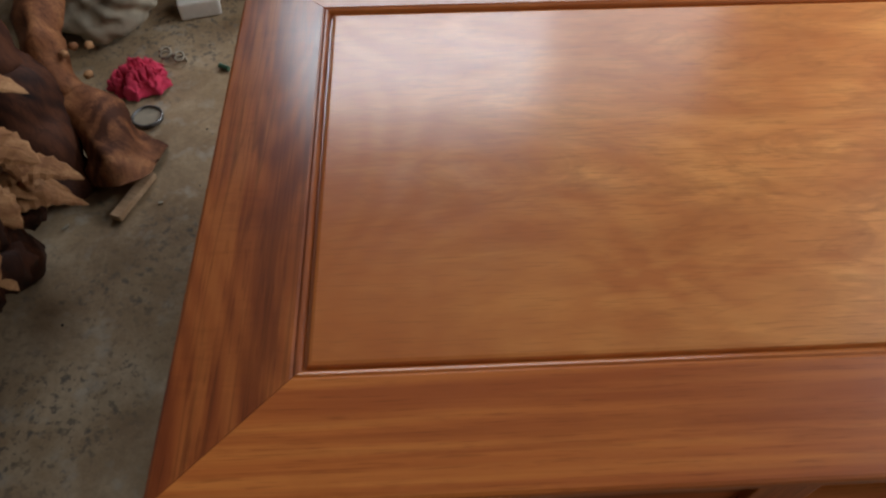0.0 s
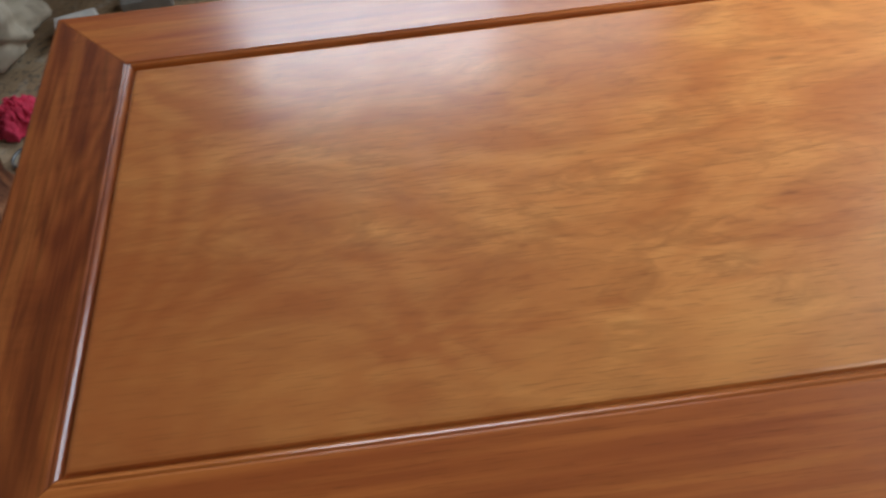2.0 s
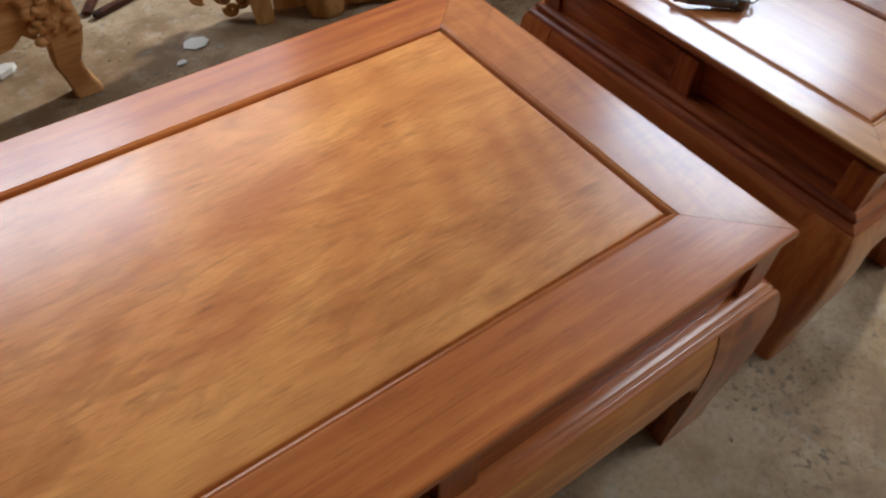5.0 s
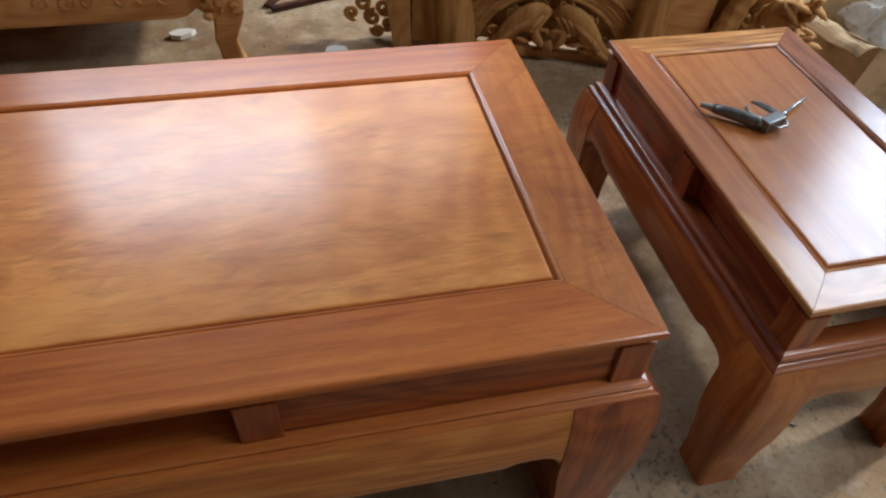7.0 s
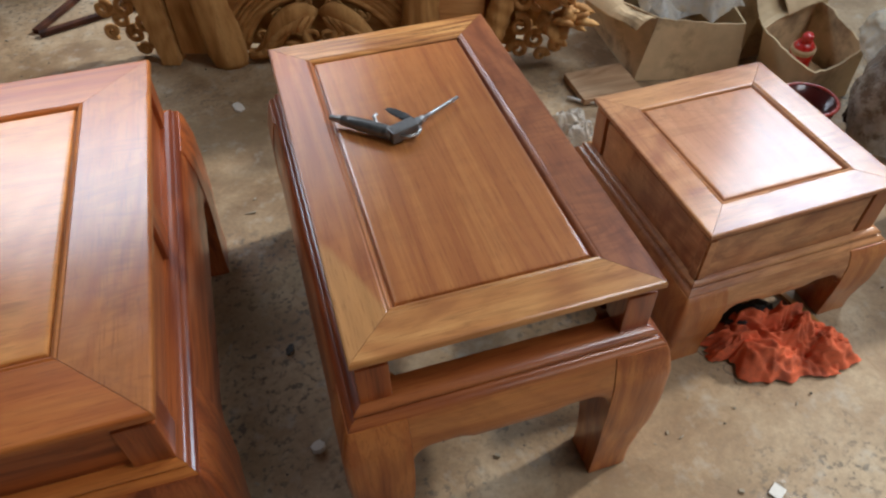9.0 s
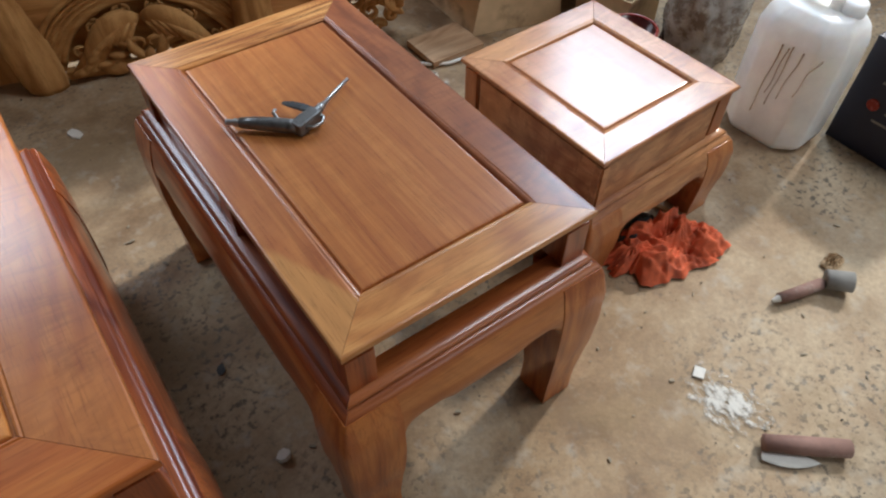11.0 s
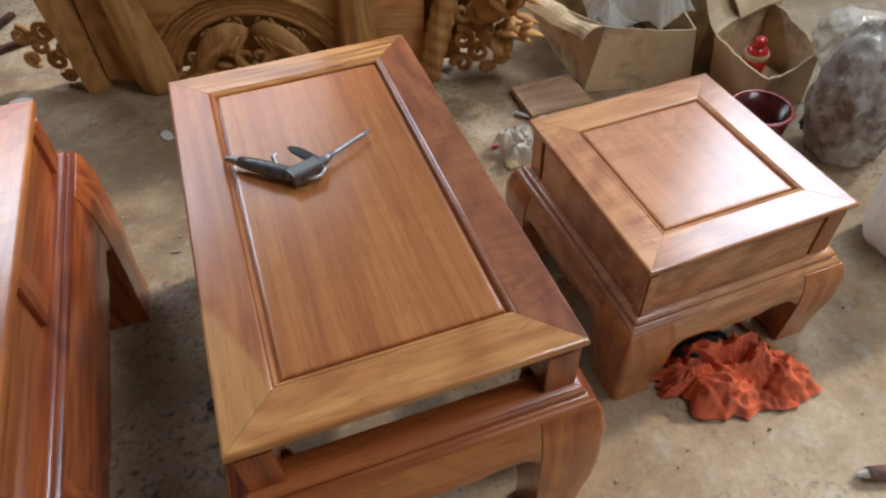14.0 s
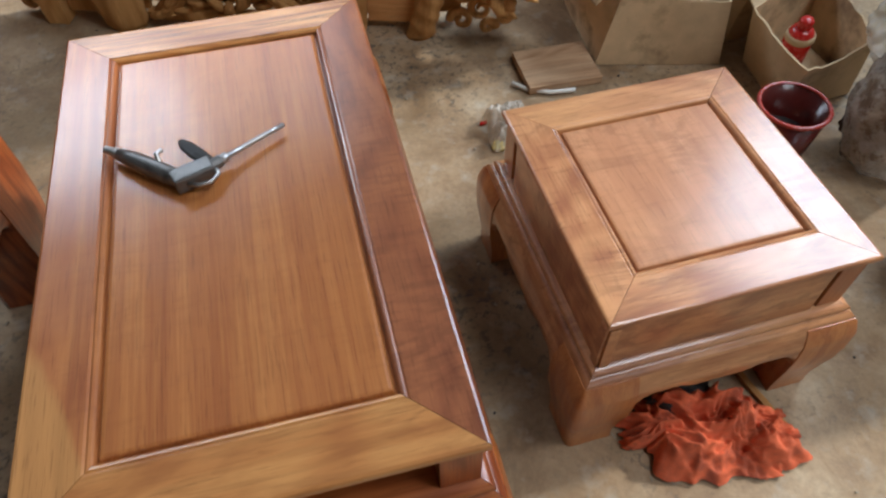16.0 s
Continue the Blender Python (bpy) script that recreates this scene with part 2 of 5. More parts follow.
M_M_APRON = wood("orange_apron_wood", (0.315, 0.0896, 0.0234), (0.441, 0.1477, 0.0387), (0.525, 0.1986, 0.055), "x", 24.0, 1.8, 0.8, 0.20, 0.7, warm=0.2, figure=0.25)
M_M_BASE = wood("red_moulding_wood", (0.20, 0.050, 0.014), (0.32, 0.092, 0.025), (0.42, 0.138, 0.038), "x", 30.0, 1.8, 0.7, 0.2, 0.5)
M_M_LEG = wood("orange_leg_wood", (0.25, 0.060, 0.0140), (0.385, 0.110, 0.0250), (0.490, 0.165, 0.0390), "z", 26.0, 2.0, 0.9, 0.2, 0.6, warm=0.2)
# stool
M_S_PANEL = wood("stool_panel_wood", (0.360, 0.142, 0.060), (0.445, 0.187, 0.080), (0.500, 0.224, 0.098), "y", 30.0, 1.6, 0.8, 0.10, 0.8, turn=0.18, warm=-0.8, figure=0.40, fine=0.14, ring=0.05)
M_S_X = wood("stool_rail_wood_along_x", (0.300, 0.106, 0.042), (0.450, 0.185, 0.072), (0.540, 0.248, 0.100), "x", 20.0, 2.6, 1.6, 0.20, 0.8, warm=-0.8, figure=0.55)
M_S_Y = wood("stool_rail_wood_along_y", (0.290, 0.099, 0.039), (0.430, 0.172, 0.066), (0.520, 0.232, 0.092), "y", 18.0, 2.8, 1.7, 0.20, 0.8, warm=-0.8, figure=0.55)
M_S_Z = wood("stool_leg_wood", (0.273, 0.0777, 0.0252), (0.389, 0.1302, 0.0389), (0.473, 0.1785, 0.0525), "z", 22.0, 2.2, 1.2, 0.15, 0.7, warm=-0.8)
# raw carving
M_RAW = wood("raw_carved_wood", (0.33, 0.160, 0.050), (0.48, 0.260, 0.092), (0.58, 0.340, 0.130), "z", 22.0, 2.0, 0.9, 0.1, 0.8, gloss=False, warm=0.5)
M_RAW_X = wood("raw_board_wood", (0.34, 0.165, 0.052), (0.49, 0.265, 0.092), (0.58, 0.340, 0.128), "x", 20.0, 1.8, 0.9, 0.1, 0.8, gloss=False, warm=0.5)
M_RAW_PINK = wood("raw_pinkish_wood", (0.44, 0.200, 0.070), (0.60, 0.310, 0.115), (0.68, 0.385, 0.160), "x", 18.0, 1.8, 0.8, 0.1, 0.8, gloss=False, warm=0.5)
M_PLANK = wood("weathered_plank_wood", (0.31, 0.180, 0.098), (0.45, 0.285, 0.165), (0.54, 0.365, 0.225), "x", 22.0, 1.8, 0.8, 0.2, 0.8, gloss=False, warm=0.3)
M_ROOT = wood("root_wood", (0.075, 0.024, 0.010), (0.22, 0.082, 0.034), (0.34, 0.145, 0.062), "z", 16.0, 4.0, 1.4, 0.3, 0.9, gloss=False, warm=0.5)
# near-black: dark scraps, plus shade put into colour for root hollow and rear sticks
M_ROOT_DARK = wood("dark_and_shaded_wood", (0.015, 0.006, 0.004), (0.050, 0.016, 0.008), (0.095, 0.032, 0.014), "z", 16.0, 4.0, 1.4, 0.3, 0.9, gloss=False, warm=0.5)
M_ROOT_PALE = wood("pale_root_leaf_wood", (0.17, 0.068, 0.026), (0.31, 0.150, 0.066), (0.44, 0.240, 0.115), "x", 22.0, 4.0, 1.2, 0.15, 0.9, gloss=False, warm=0.5)
M_CARD = plain("cardboard", (0.57, 0.415, 0.240), 0.85, vary=0.26, scale=11, dirt=(0.17, 0.112, 0.062))
M_CARD_IN = plain("cardboard_inside", (0.36, 0.250, 0.145), 0.88, vary=0.2, scale=14, dirt=(0.17, 0.115, 0.065))
M_STEEL = plain("dull_steel", (0.42, 0.41, 0.39), 0.38, 1.0, 0.2, 90)
M_GREY = plain("grey_cast_metal", (0.175, 0.172, 0.165), 0.40, 0.75, 0.3, 70, dirt=(0.05, 0.043, 0.036))
M_BLACK = plain("black_rubber", (0.022, 0.021, 0.02), 0.6, vary=0.3)
M_ORANGE = plain("orange_rag_cloth", (0.56, 0.110, 0.042), 0.95, vary=0.40, scale=45, dirt=(0.27, 0.060, 0.030), bump=0.5)
M_PINK = plain("pink_rag_cloth", (0.50, 0.030, 0.070), 0.95, vary=0.25, scale=45, bump=0.5)
M_WHITE = plain("dirty_white_scrap", (0.66, 0.64, 0.58), 0.8, vary=0.15, scale=40)
M_PAPER_BROWN = plain("brown_paper", (0.40, 0.28, 0.16), 0.9, vary=0.2, scale=30)
M_SACK = plain("dusty_woven_sack", (0.30, 0.255, 0.185), 0.9, vary=0.3, scale=18, dirt=(0.15, 0.12, 0.085), bump=0.5)
M_SACK_BLUE = plain("faded_blue_stripe", (0.10, 0.125, 0.165), 0.9, vary=0.25)
M_RED = plain("red_enamel", (0.42, 0.016, 0.012), 0.25, vary=0.12)
M_RIM = plain("bucket_rim_red", (0.30, 0.030, 0.018), 0.25, vary=0.2)
M_BUCKET = plain("bucket_red_brown", (0.075, 0.010, 0.008), 0.18, vary=0.3)
M_BLUE = plain("dark_blue_print", (0.012, 0.015, 0.035), 0.45, vary=0.3)
M_RUST = plain("rusty_tube", (0.24, 0.135, 0.105), 0.8, vary=0.3, scale=40, dirt=(0.36, 0.30, 0.25))
M_ASH = plain("ash_grey_cup", (0.23, 0.22, 0.20), 0.75, vary=0.25)
M_STAIN = plain("brown_varnish_drip", (0.36, 0.25, 0.16), 0.4, vary=0.2)
M_WALL = plain("grey_plaster", (0.17, 0.15, 0.125), 0.9, vary=0.2, scale=3)
M_ROOF = plain("corrugated_roof_sheet", (0.12, 0.11, 0.10), 0.6, vary=0.2, scale=3)
M_YARD = plain("dry_yard_soil", (0.36, 0.28, 0.19), 0.95, vary=0.2, scale=2)
M_GREEN = plain("green_cap", (0.02, 0.09, 0.05), 0.4)
M_YELLOW = plain("yellow_scrap", (0.55, 0.43, 0.14), 0.7)


def milky(name, colour, rough, through):
    n = Net(name)
    shift, _ = n.random_shift()
    t = n.noise(n.coords((7, 7, 7), shift), 1.0, 5.0, 0.65)
    n.set(Base_Color=n.ramp(t, (0.35, [c * 0.84 for c in colour]), (0.62, colour)), Roughness=rough, Subsurface_Weight=through, Subsurface_Scale=0.10)
    n.put(n.bsdf.inputs["Subsurface Radius"], (1.0, 0.9, 0.8))
    n.bump(t, 0.1, 0.002)
    return n.mat


def spill():
    """Plaster dust, thick in the middle and broken towards its rim."""
    n = Net("plaster_dust")
    c = n.coords((1, 1, 1))
    far = n.tree.nodes.new("ShaderNodeVectorMath")
    far.operation = "LENGTH"
    n.put(far.inputs[0], c)
    t = n.noise(n.coords((42, 42, 42)), 1.0, 5.0, 0.7)
    n.set(Base_Color=n.ramp(t, (0.35, (0.50, 0.47, 0.41)), (0.6, (0.64, 0.62, 0.56))), Roughness=0.95)
    edge = n.math("ADD", far.outputs["Value"], n.math("MULTIPLY", n.math("SUBTRACT", t, 0.5), -0.26))
    n.put(n.bsdf.inputs["Alpha"], n.ramp(edge, (0.012, 0.92), (0.062, 0.0)))
    n.bump(t, 0.4, 0.003)
    return n.mat


M_DUST = spill()
M_CAN = milky("milky_plastic", (0.92, 0.91, 0.88), 0.38, 0.8)


def clear_film(name, tint, dirt, cover):
    """Thin crumpled plastic film: mostly clear, dirty in patches."""
    n = Net(name)
    shift, _ = n.random_shift()
    t = n.noise(n.coords((16, 16, 16), shift), 1.0, 5.0, 0.7)
    n.set(Base_Color=n.ramp(t, (0.40, tint), (0.58, dirt)), Roughness=0.22, Specular_IOR_Level=0.7)
    n.put(n.bsdf.inputs["Alpha"], n.ramp(t, (0.36, cover), (0.60, min(1.0, cover + 0.5))))
    n.bump(n.noise(n.coords((34, 34, 34), shift), 1.0, 5.0, 0.6, 1.0), 0.9, 0.008)
    return n.mat


M_FILM = clear_film("clear_plastic_film", (0.78, 0.76, 0.71), (0.55, 0.50, 0.42), 0.20)
M_FILM_DIRTY = clear_film("dirty_plastic_bag", (0.66, 0.62, 0.56), (0.17, 0.125, 0.090), 0.42)
M_FILM_PALE = clear_film("pale_plastic_bag", (0.74, 0.70, 0.62), (0.48, 0.40, 0.29), 0.34)


def concrete():
    n = Net("dusty_concrete")
    big = n.noise(n.coords((1.1, 1.1, 1.1)), 1.0, 5.0, 0.6, 0.4)
    mid = n.noise(n.coords((7, 7, 7)), 1.0, 5.0, 0.65, 0.3)
    fine = n.noise(n.coords((90, 90, 90)), 1.0, 4.0, 0.7)
    grit = n.noise(n.coords((62, 62, 62)), 1.0, 4.0, 0.65)
    spots = n.noise(n.coords((19, 19, 19)), 1.0, 4.0, 0.6)
    base = n.ramp(n.math("ADD", n.math("MULTIPLY", big, 0.5), n.math("MULTIPLY", mid, 0.5)),
                  (0.40, (0.215, 0.130, 0.065)), (0.50, (0.360, 0.250, 0.145)), (0.60, (0.475, 0.365, 0.238)))
    base = n.mix(n.math("MULTIPLY", n.ramp(fine, (0.3, 1.0), (0.62, 0.0)), 0.30), base, (0.15, 0.115, 0.075))
    patch = n.ramp(n.noise(n.coords((2.3, 2.3, 2.3), (7.0, 3.0, 0.0)), 1.0, 4.0, 0.6), (0.44, 0.12), (0.58, 1.0))
    base = n.mix(n.math("MULTIPLY", n.math("MULTIPLY", n.ramp(grit, (0.52, 0.0), (0.63, 1.0)), patch), 0.85), base, (0.095, 0.084, 0.068))
    base = n.mix(n.math("MULTIPLY", n.ramp(spots, (0.55, 0.0), (0.72, 1.0)), 0.45), base, (0.46, 0.43, 0.36))
    # spilt varnish dust with an outline of its own
    stain = n.ramp(n.noise(n.coords((3.1, 3.1, 3.1), (4.0, 1.0, 0.0)), 1.0, 5.0, 0.6), (0.52, 0.0), (0.62, 1.0))
    base = n.mix(n.math("MULTIPLY", stain, 0.50), base, (0.225, 0.150, 0.075))
    n.set(Base_Color=base, Specular_IOR_Level=0.35)
    n.put(n.bsdf.inputs["Roughness"], n.ramp(mid, (0.35, 0.62), (0.65, 0.85)))
    n.bump(n.math("ADD", n.math("MULTIPLY", fine, 0.5), n.math("ADD", mid, n.math("MULTIPLY", grit, -0.4))), 0.45, 0.004)
    return n.mat


M_FLOOR = concrete()


# ---- building blocks ----
def part(name, bm, material, parent=None, label="", smooth=False):
    """Links a bmesh as one mesh object under a thing or a part."""
    bmesh.ops.recalc_face_normals(bm, faces=bm.faces)
    me = bpy.data.meshes.new(name)
    if smooth:
        for f in bm.faces:
            f.smooth = True
    bm.to_mesh(me)
    bm.free()
    me.materials.append(material)
    ob = new(name, me)
    ob.parent = parent
    if label:
        ob["label"] = label
    return ob


def thing(name, m, label, category, group="", kind=""):
    ob = new(name)
    ob.empty_display_size = 0.1
    ob.matrix_world = m
    return tagged(ob, label, category, group, kind)


def box(bm, x0, x1, y0, y1, z0, z1, bevel=0.0):
    made = bmesh.ops.create_cube(bm, size=1.0, matrix=Matrix.LocRotScale(((x0 + x1) / 2, (y0 + y1) / 2, (z0 + z1) / 2), None, (x1 - x0, y1 - y0, z1 - z0)))
    if bevel:
        edges = {e for v in made["verts"] for e in v.link_edges}
        bmesh.ops.bevel(bm, geom=list(edges), offset=bevel, segments=2, affect="EDGES", profile=0.6)
    return bm


def boxed(*a, **k):
    return box(bmesh.new(), *a, **k)


def loft(bm, rings, close=True, caps=True):
    """Skins closed rings of equal length."""
    rows = [[bm.verts.new(p) for p in ring] for ring in rings]
    n = len(rows[0])
    for a, b in zip(rows, rows[1:]):
        for i in range(n if close else n - 1):
            bm.faces.new((a[i], a[(i + 1) % n], b[(i + 1) % n], b[i]))
    if caps and close:
        bm.faces.new(rows[0][::-1])
        bm.faces.new(rows[-1])
    return bm


def sweep(bm, points, radii, segs=10, flat=1.0, caps=True):
    """A round or flattened rod along points; one radius or one for each point."""
    pts = [Vector(p) for p in points]
    if not hasattr(radii, "__len__"):
        radii = [radii] * len(pts)
    rings, up = [], Vector((0, 0, 1))
    for i, p in enumerate(pts):
        t = (pts[min(i + 1, len(pts) - 1)] - pts[max(i - 1, 0)]).normalized()
        if abs(t.dot(up)) > 0.97:
            up = Vector((0.3, 1, 0.1)).normalized()
        a = t.cross(up).normalized()
        b = a.cross(t).normalized()
        up = b
        rings.append([p + (a * math.cos(q) + b * math.sin(q) * flat) * radii[i] for q in (2 * math.pi * k / segs for k in range(segs))])
    return loft(bm, rings, True, caps)


def lathe(bm, profile, at=(0, 0, 0), segs=32, squash=1.0, caps=True):
    """Turns (radius, z) pairs round the upright axis."""
    x, y, z = at
    rings = [[(x + r * math.cos(2 * math.pi * k / segs), y + r * squash * math.sin(2 * math.pi * k / segs), z + h) for k in range(segs)] for r, h in profile]
    return loft(bm, rings, True, caps)


def side_turn(k):
    return Matrix.Rotation(k * math.pi / 2, 4, "Z")


def rail(profile, a, b, k, gap=0.0004):
    """One side of a mitred frame: (inset, z) profile; a: half length of this side, b: its distance from the middle; k: 0 near, 1 right, 2 far, 3 left."""
    bm = bmesh.new()
    turn = side_turn(k)
    rings = [[turn @ Vector((e * (a - u - gap), -(b - u), z)) for u, z in profile] for e in (-1, 1)]
    return loft(bm, rings)


def blob(bm, at, size, seed, rough=0.35, freq=2.2, subdiv=4, flat_base=True):
    """A lumpy closed form."""
    made = bmesh.ops.create_icosphere(bm, subdivisions=subdiv, radius=1.0)
    for v in made["verts"]:
        p = v.co.copy()
        k = 1 + rough * noise.noise(p * freq + Vector((seed, 0, 0))) + rough * 0.5 * noise.noise(p * freq * 2.7 + Vector((0, seed, 0)))
        q = Vector((p.x * size[0], p.y * size[1], p.z * size[2])) * k
        if flat_base and q.z < -0.85 * size[2]:
            q.z = -0.85 * size[2]
        v.co = q + Vector(at)
    return bm


def cloth(bm, at, rx, ry, high, seed, rings=46, spokes=120, turn=0.0):
    """A crumpled rag: sharp folds, ragged outline, edges on the ground."""
    c = Vector(at)
    rows = []
    for i in range(rings + 1):
        r = i / rings
        row = []
        for k in range(spokes):
            q = 2 * math.pi * k / spokes
            d = Vector((math.cos(q), math.sin(q), 0))
            s = Vector((d.x * r * 2.6, d.y * r * 2.6, seed))
            warp = noise.noise_vector(s * 0.9) * 0.55
            f1 = 1 - abs(noise.noise((s + warp) * 1.7)) * 2.3
            f2 = 1 - abs(noise.noise((s + warp * 1.6) * 4.3 + Vector((3, 1, 0)))) * 2.1
            f3 = noise.noise(s * 7.0)
            edge = 1 + 0.26 * noise.noise(Vector((d.x * 1.5, d.y * 1.5, seed + 5))) + 0.12 * noise.noise(Vector((d.x * 5, d.y * 5, seed)))
            dome = max(0.0, 1 - r ** 2.6)
            h = high * (dome * (0.36 + 0.48 * max(f1, -0.35) + 0.17 * max(f2, -0.3) + 0.03 * f3) + 0.05 * (1 - dome) * (1 + f2))
            side = noise.noise_vector(s * 1.8 + Vector((9, 2, 4))) * 0.22
            p = Vector((d.x * r * rx * edge + side.x * rx * r, d.y * r * ry * edge + side.y * ry * r, 0))
            p.rotate(Euler((0, 0, turn)))
            row.append(c + Vector((p.x, p.y, max(0.0015, h))))
        rows.append(row)
    return loft(bm, rows, True, False)


def rag_pile(bm, at, lobes, rx, ry, seed, turn, rings=64, spokes=170):
    """A thrown-down cloth: a few soft lobes with long folds that curl round the highest one."""
    c = Vector(at)
    rows = []
    for i in range(rings + 1):
        r = i / rings
        row = []
        for k in range(spokes):
            q = 2 * math.pi * k / spokes
            d = Vector((math.cos(q), math.sin(q), 0))
            edge = 1 + 0.36 * noise.noise(Vector((d.x * 1.6, d.y * 1.6, seed + 5))) + 0.20 * noise.noise(Vector((d.x * 6, d.y * 6, seed)))
            u, v = d.x * r * rx * edge, d.y * r * ry * edge
            body = 0.0
            for lx, ly, ax, ay, lh in lobes:
                e = ((u - lx) / ax) ** 2 + ((v - ly) / ay) ** 2
                body += (lh * math.exp(-e * e * 0.7)) ** 3
            body = body ** (1 / 3)
            s = Vector((u * 16, v * 16, seed))
            warp = noise.noise_vector(s * 0.8) * 0.6
            far = math.hypot(u - 0.01, v - 0.10) + 0.012 * warp.x
            arc = math.atan2(v - 0.10, u - 0.01)
            fold = 1 - 2.2 * math.sqrt(noise.noise(Vector((far * 40, arc * 2.2 + warp.y, seed + 2))) ** 2 + 0.004)
            wrinkle = 1 - 2.0 * math.sqrt(noise.noise((s + warp * 1.5) * 3.4) ** 2 + 0.004)
            rim = 1 - r ** 7
            h = rim * (body * (0.72 + 0.34 * max(fold, -0.8) + 0.06 * wrinkle) + 0.011 * max(wrinkle, -0.6) + 0.006 * max(fold, 0)) + (1 - rim) * 0.008 * max(0, wrinkle)
            side = noise.noise_vector(s * 1.3 + Vector((9, 2, 4))) * 0.022 * r
            p = Vector((u + side.x, v + side.y, 0))
            p.rotate(Euler((0, 0, turn)))
            row.append(c + Vector((p.x, p.y, max(0.0015, h))))
        rows.append(row)
    return loft(bm, rows, True, False)


# ---- setting ----
def slab(name, x0, x1, y0, y1, z0, z1, mat, label):
    ob = part(name, boxed(x0, x1, y0, y1, z0, z1), mat)
    return tagged(ob, label, name.split("_")[0], kind="structure")


bm = bmesh.new()
NX, NY = 150, 130
rows = [[bm.verts.new((-3.2 + 8.6 * i / NX, -4.0 + 7.8 * j / NY, 0)) for i in range(NX + 1)] for j in range(NY + 1)]
for row in rows:
    for v in row:
        v.co.z = 0.0018 * noise.noise(v.co * 2.2) - 0.0019 + 0.0008 * noise.noise(v.co * 9.0)
for a, b in zip(rows, rows[1:]):
    for i in range(NX):
        bm.faces.new((a[i], a[i + 1], b[i + 1], b[i]))
tagged(part("floor", bm, M_FLOOR, smooth=True), "worn dusty concrete workshop floor with stains and grit", "floor", kind="structure")
slab("ground", -400, 400, -400, 400, -0.4, -0.12, M_YARD, "dry packed earth yard outside the workshop")

# north wall with its high window
slab("wall_north_low", -3.2, 5.4, 3.8, 4.0, -0.1, 2.25, M_WALL, "grey plastered masonry wall below the high window")
slab("wall_north_high", -3.2, 5.4, 3.8, 4.0, 3.66, 4.8, M_WALL, "grey plastered masonry wall above the high window")
slab("wall_north_left", -3.2, -0.75, 3.8, 4.0, 2.25, 3.66, M_WALL, "grey plastered masonry wall beside the high window")
slab("wall_north_right", 2.28, 5.4, 3.8, 4.0, 2.25, 3.66, M_WALL, "grey plastered masonry wall beside the high window")
# east wall with its high window
slab("wall_east_low", 5.4, 5.6, -4.2, 4.0, -0.1, 1.90, M_WALL, "grey plastered masonry wall below the side windows")
slab("wall_east_near", 5.4, 5.6, -4.2, 0.15, 1.90, 4.8, M_WALL, "grey plastered masonry wall beside the side windows")
slab("wall_east_lintel", 5.4, 5.6, 0.15, 1.28, 3.25, 4.8, M_WALL, "grey plastered masonry above the side window")
slab("wall_east_pier", 5.4, 5.6, 1.28, 1.35, 1.90, 4.8, M_WALL, "grey plastered pier between the side windows")
slab("wall_east_sill", 5.4, 5.6, 1.35, 4.0, 1.90, 2.50, M_WALL, "grey plastered masonry below the high side window")
slab("wall_east_far", 5.4, 5.6, 3.19, 4.0, 2.50, 4.8, M_WALL, "grey plastered masonry wall beside the side window")
slab("wall_east_high", 5.4, 5.6, 1.35, 3.19, 4.72, 4.8, M_WALL, "grey plastered masonry wall above the high side window")
slab("wall_west", -3.4, -3.2, -4.2, 4.0, -0.1, 4.8, M_WALL, "grey plastered masonry wall")
# unseen opening in the south wall, added for the fill lamp
slab("wall_south_left", -3.2, 2.6, -4.2, -4.0, -0.1, 4.8, M_WALL, "grey plastered masonry wall beside the added south opening")
slab("wall_south_right", 5.38, 5.4, -4.2, -4.0, -0.1, 4.8, M_WALL, "grey plastered masonry wall beside the added south opening")
slab("wall_south_high", 2.6, 5.38, -4.2, -4.0, 3.15, 4.8, M_WALL, "grey plastered masonry wall above the added south opening")
bm = bmesh.new()
for x0, x1, y0, y1 in ((-3.5, 3.4, -4.3, 4.1), (5.0, 5.7, -4.3, 4.1), (3.4, 5.0, -4.3, -1.8), (3.4, 5.0, -0.4, 4.1)):
    box(bm, x0, x1, y0, y1, 4.8, 4.9)
tagged(part("ceiling", bm, M_ROOF), "grey sheet roof with one open roof light", "ceiling", kind="structure")


# ---- the three pieces of furniture ----
def bow(s):
    """How far a leg stands out at the part s of its height, 0 at its top and 1 at the floor; and its thickness."""
    knots = [(0.0, 0.52, 1.0), (0.05, 0.72, 1.0), (0.17, 0.95, 1.0), (0.36, 1.0, 1.0), (0.52, 0.94, 0.98), (0.70, 0.76, 0.90), (0.85, 0.64, 0.86), (0.94, 0.62, 0.87), (1.0, 0.64, 0.88)]
    for (s0, o0, w0), (s1, o1, w1) in zip(knots, knots[1:]):
        if s <= s1:
            f = (s - s0) / (s1 - s0)
            f = f * f * (3 - 2 * f) * 0.5 + f * 0.5
            return o0 + (o1 - o0) * f, w0 + (w1 - w0) * f
    return knots[-1][1:]


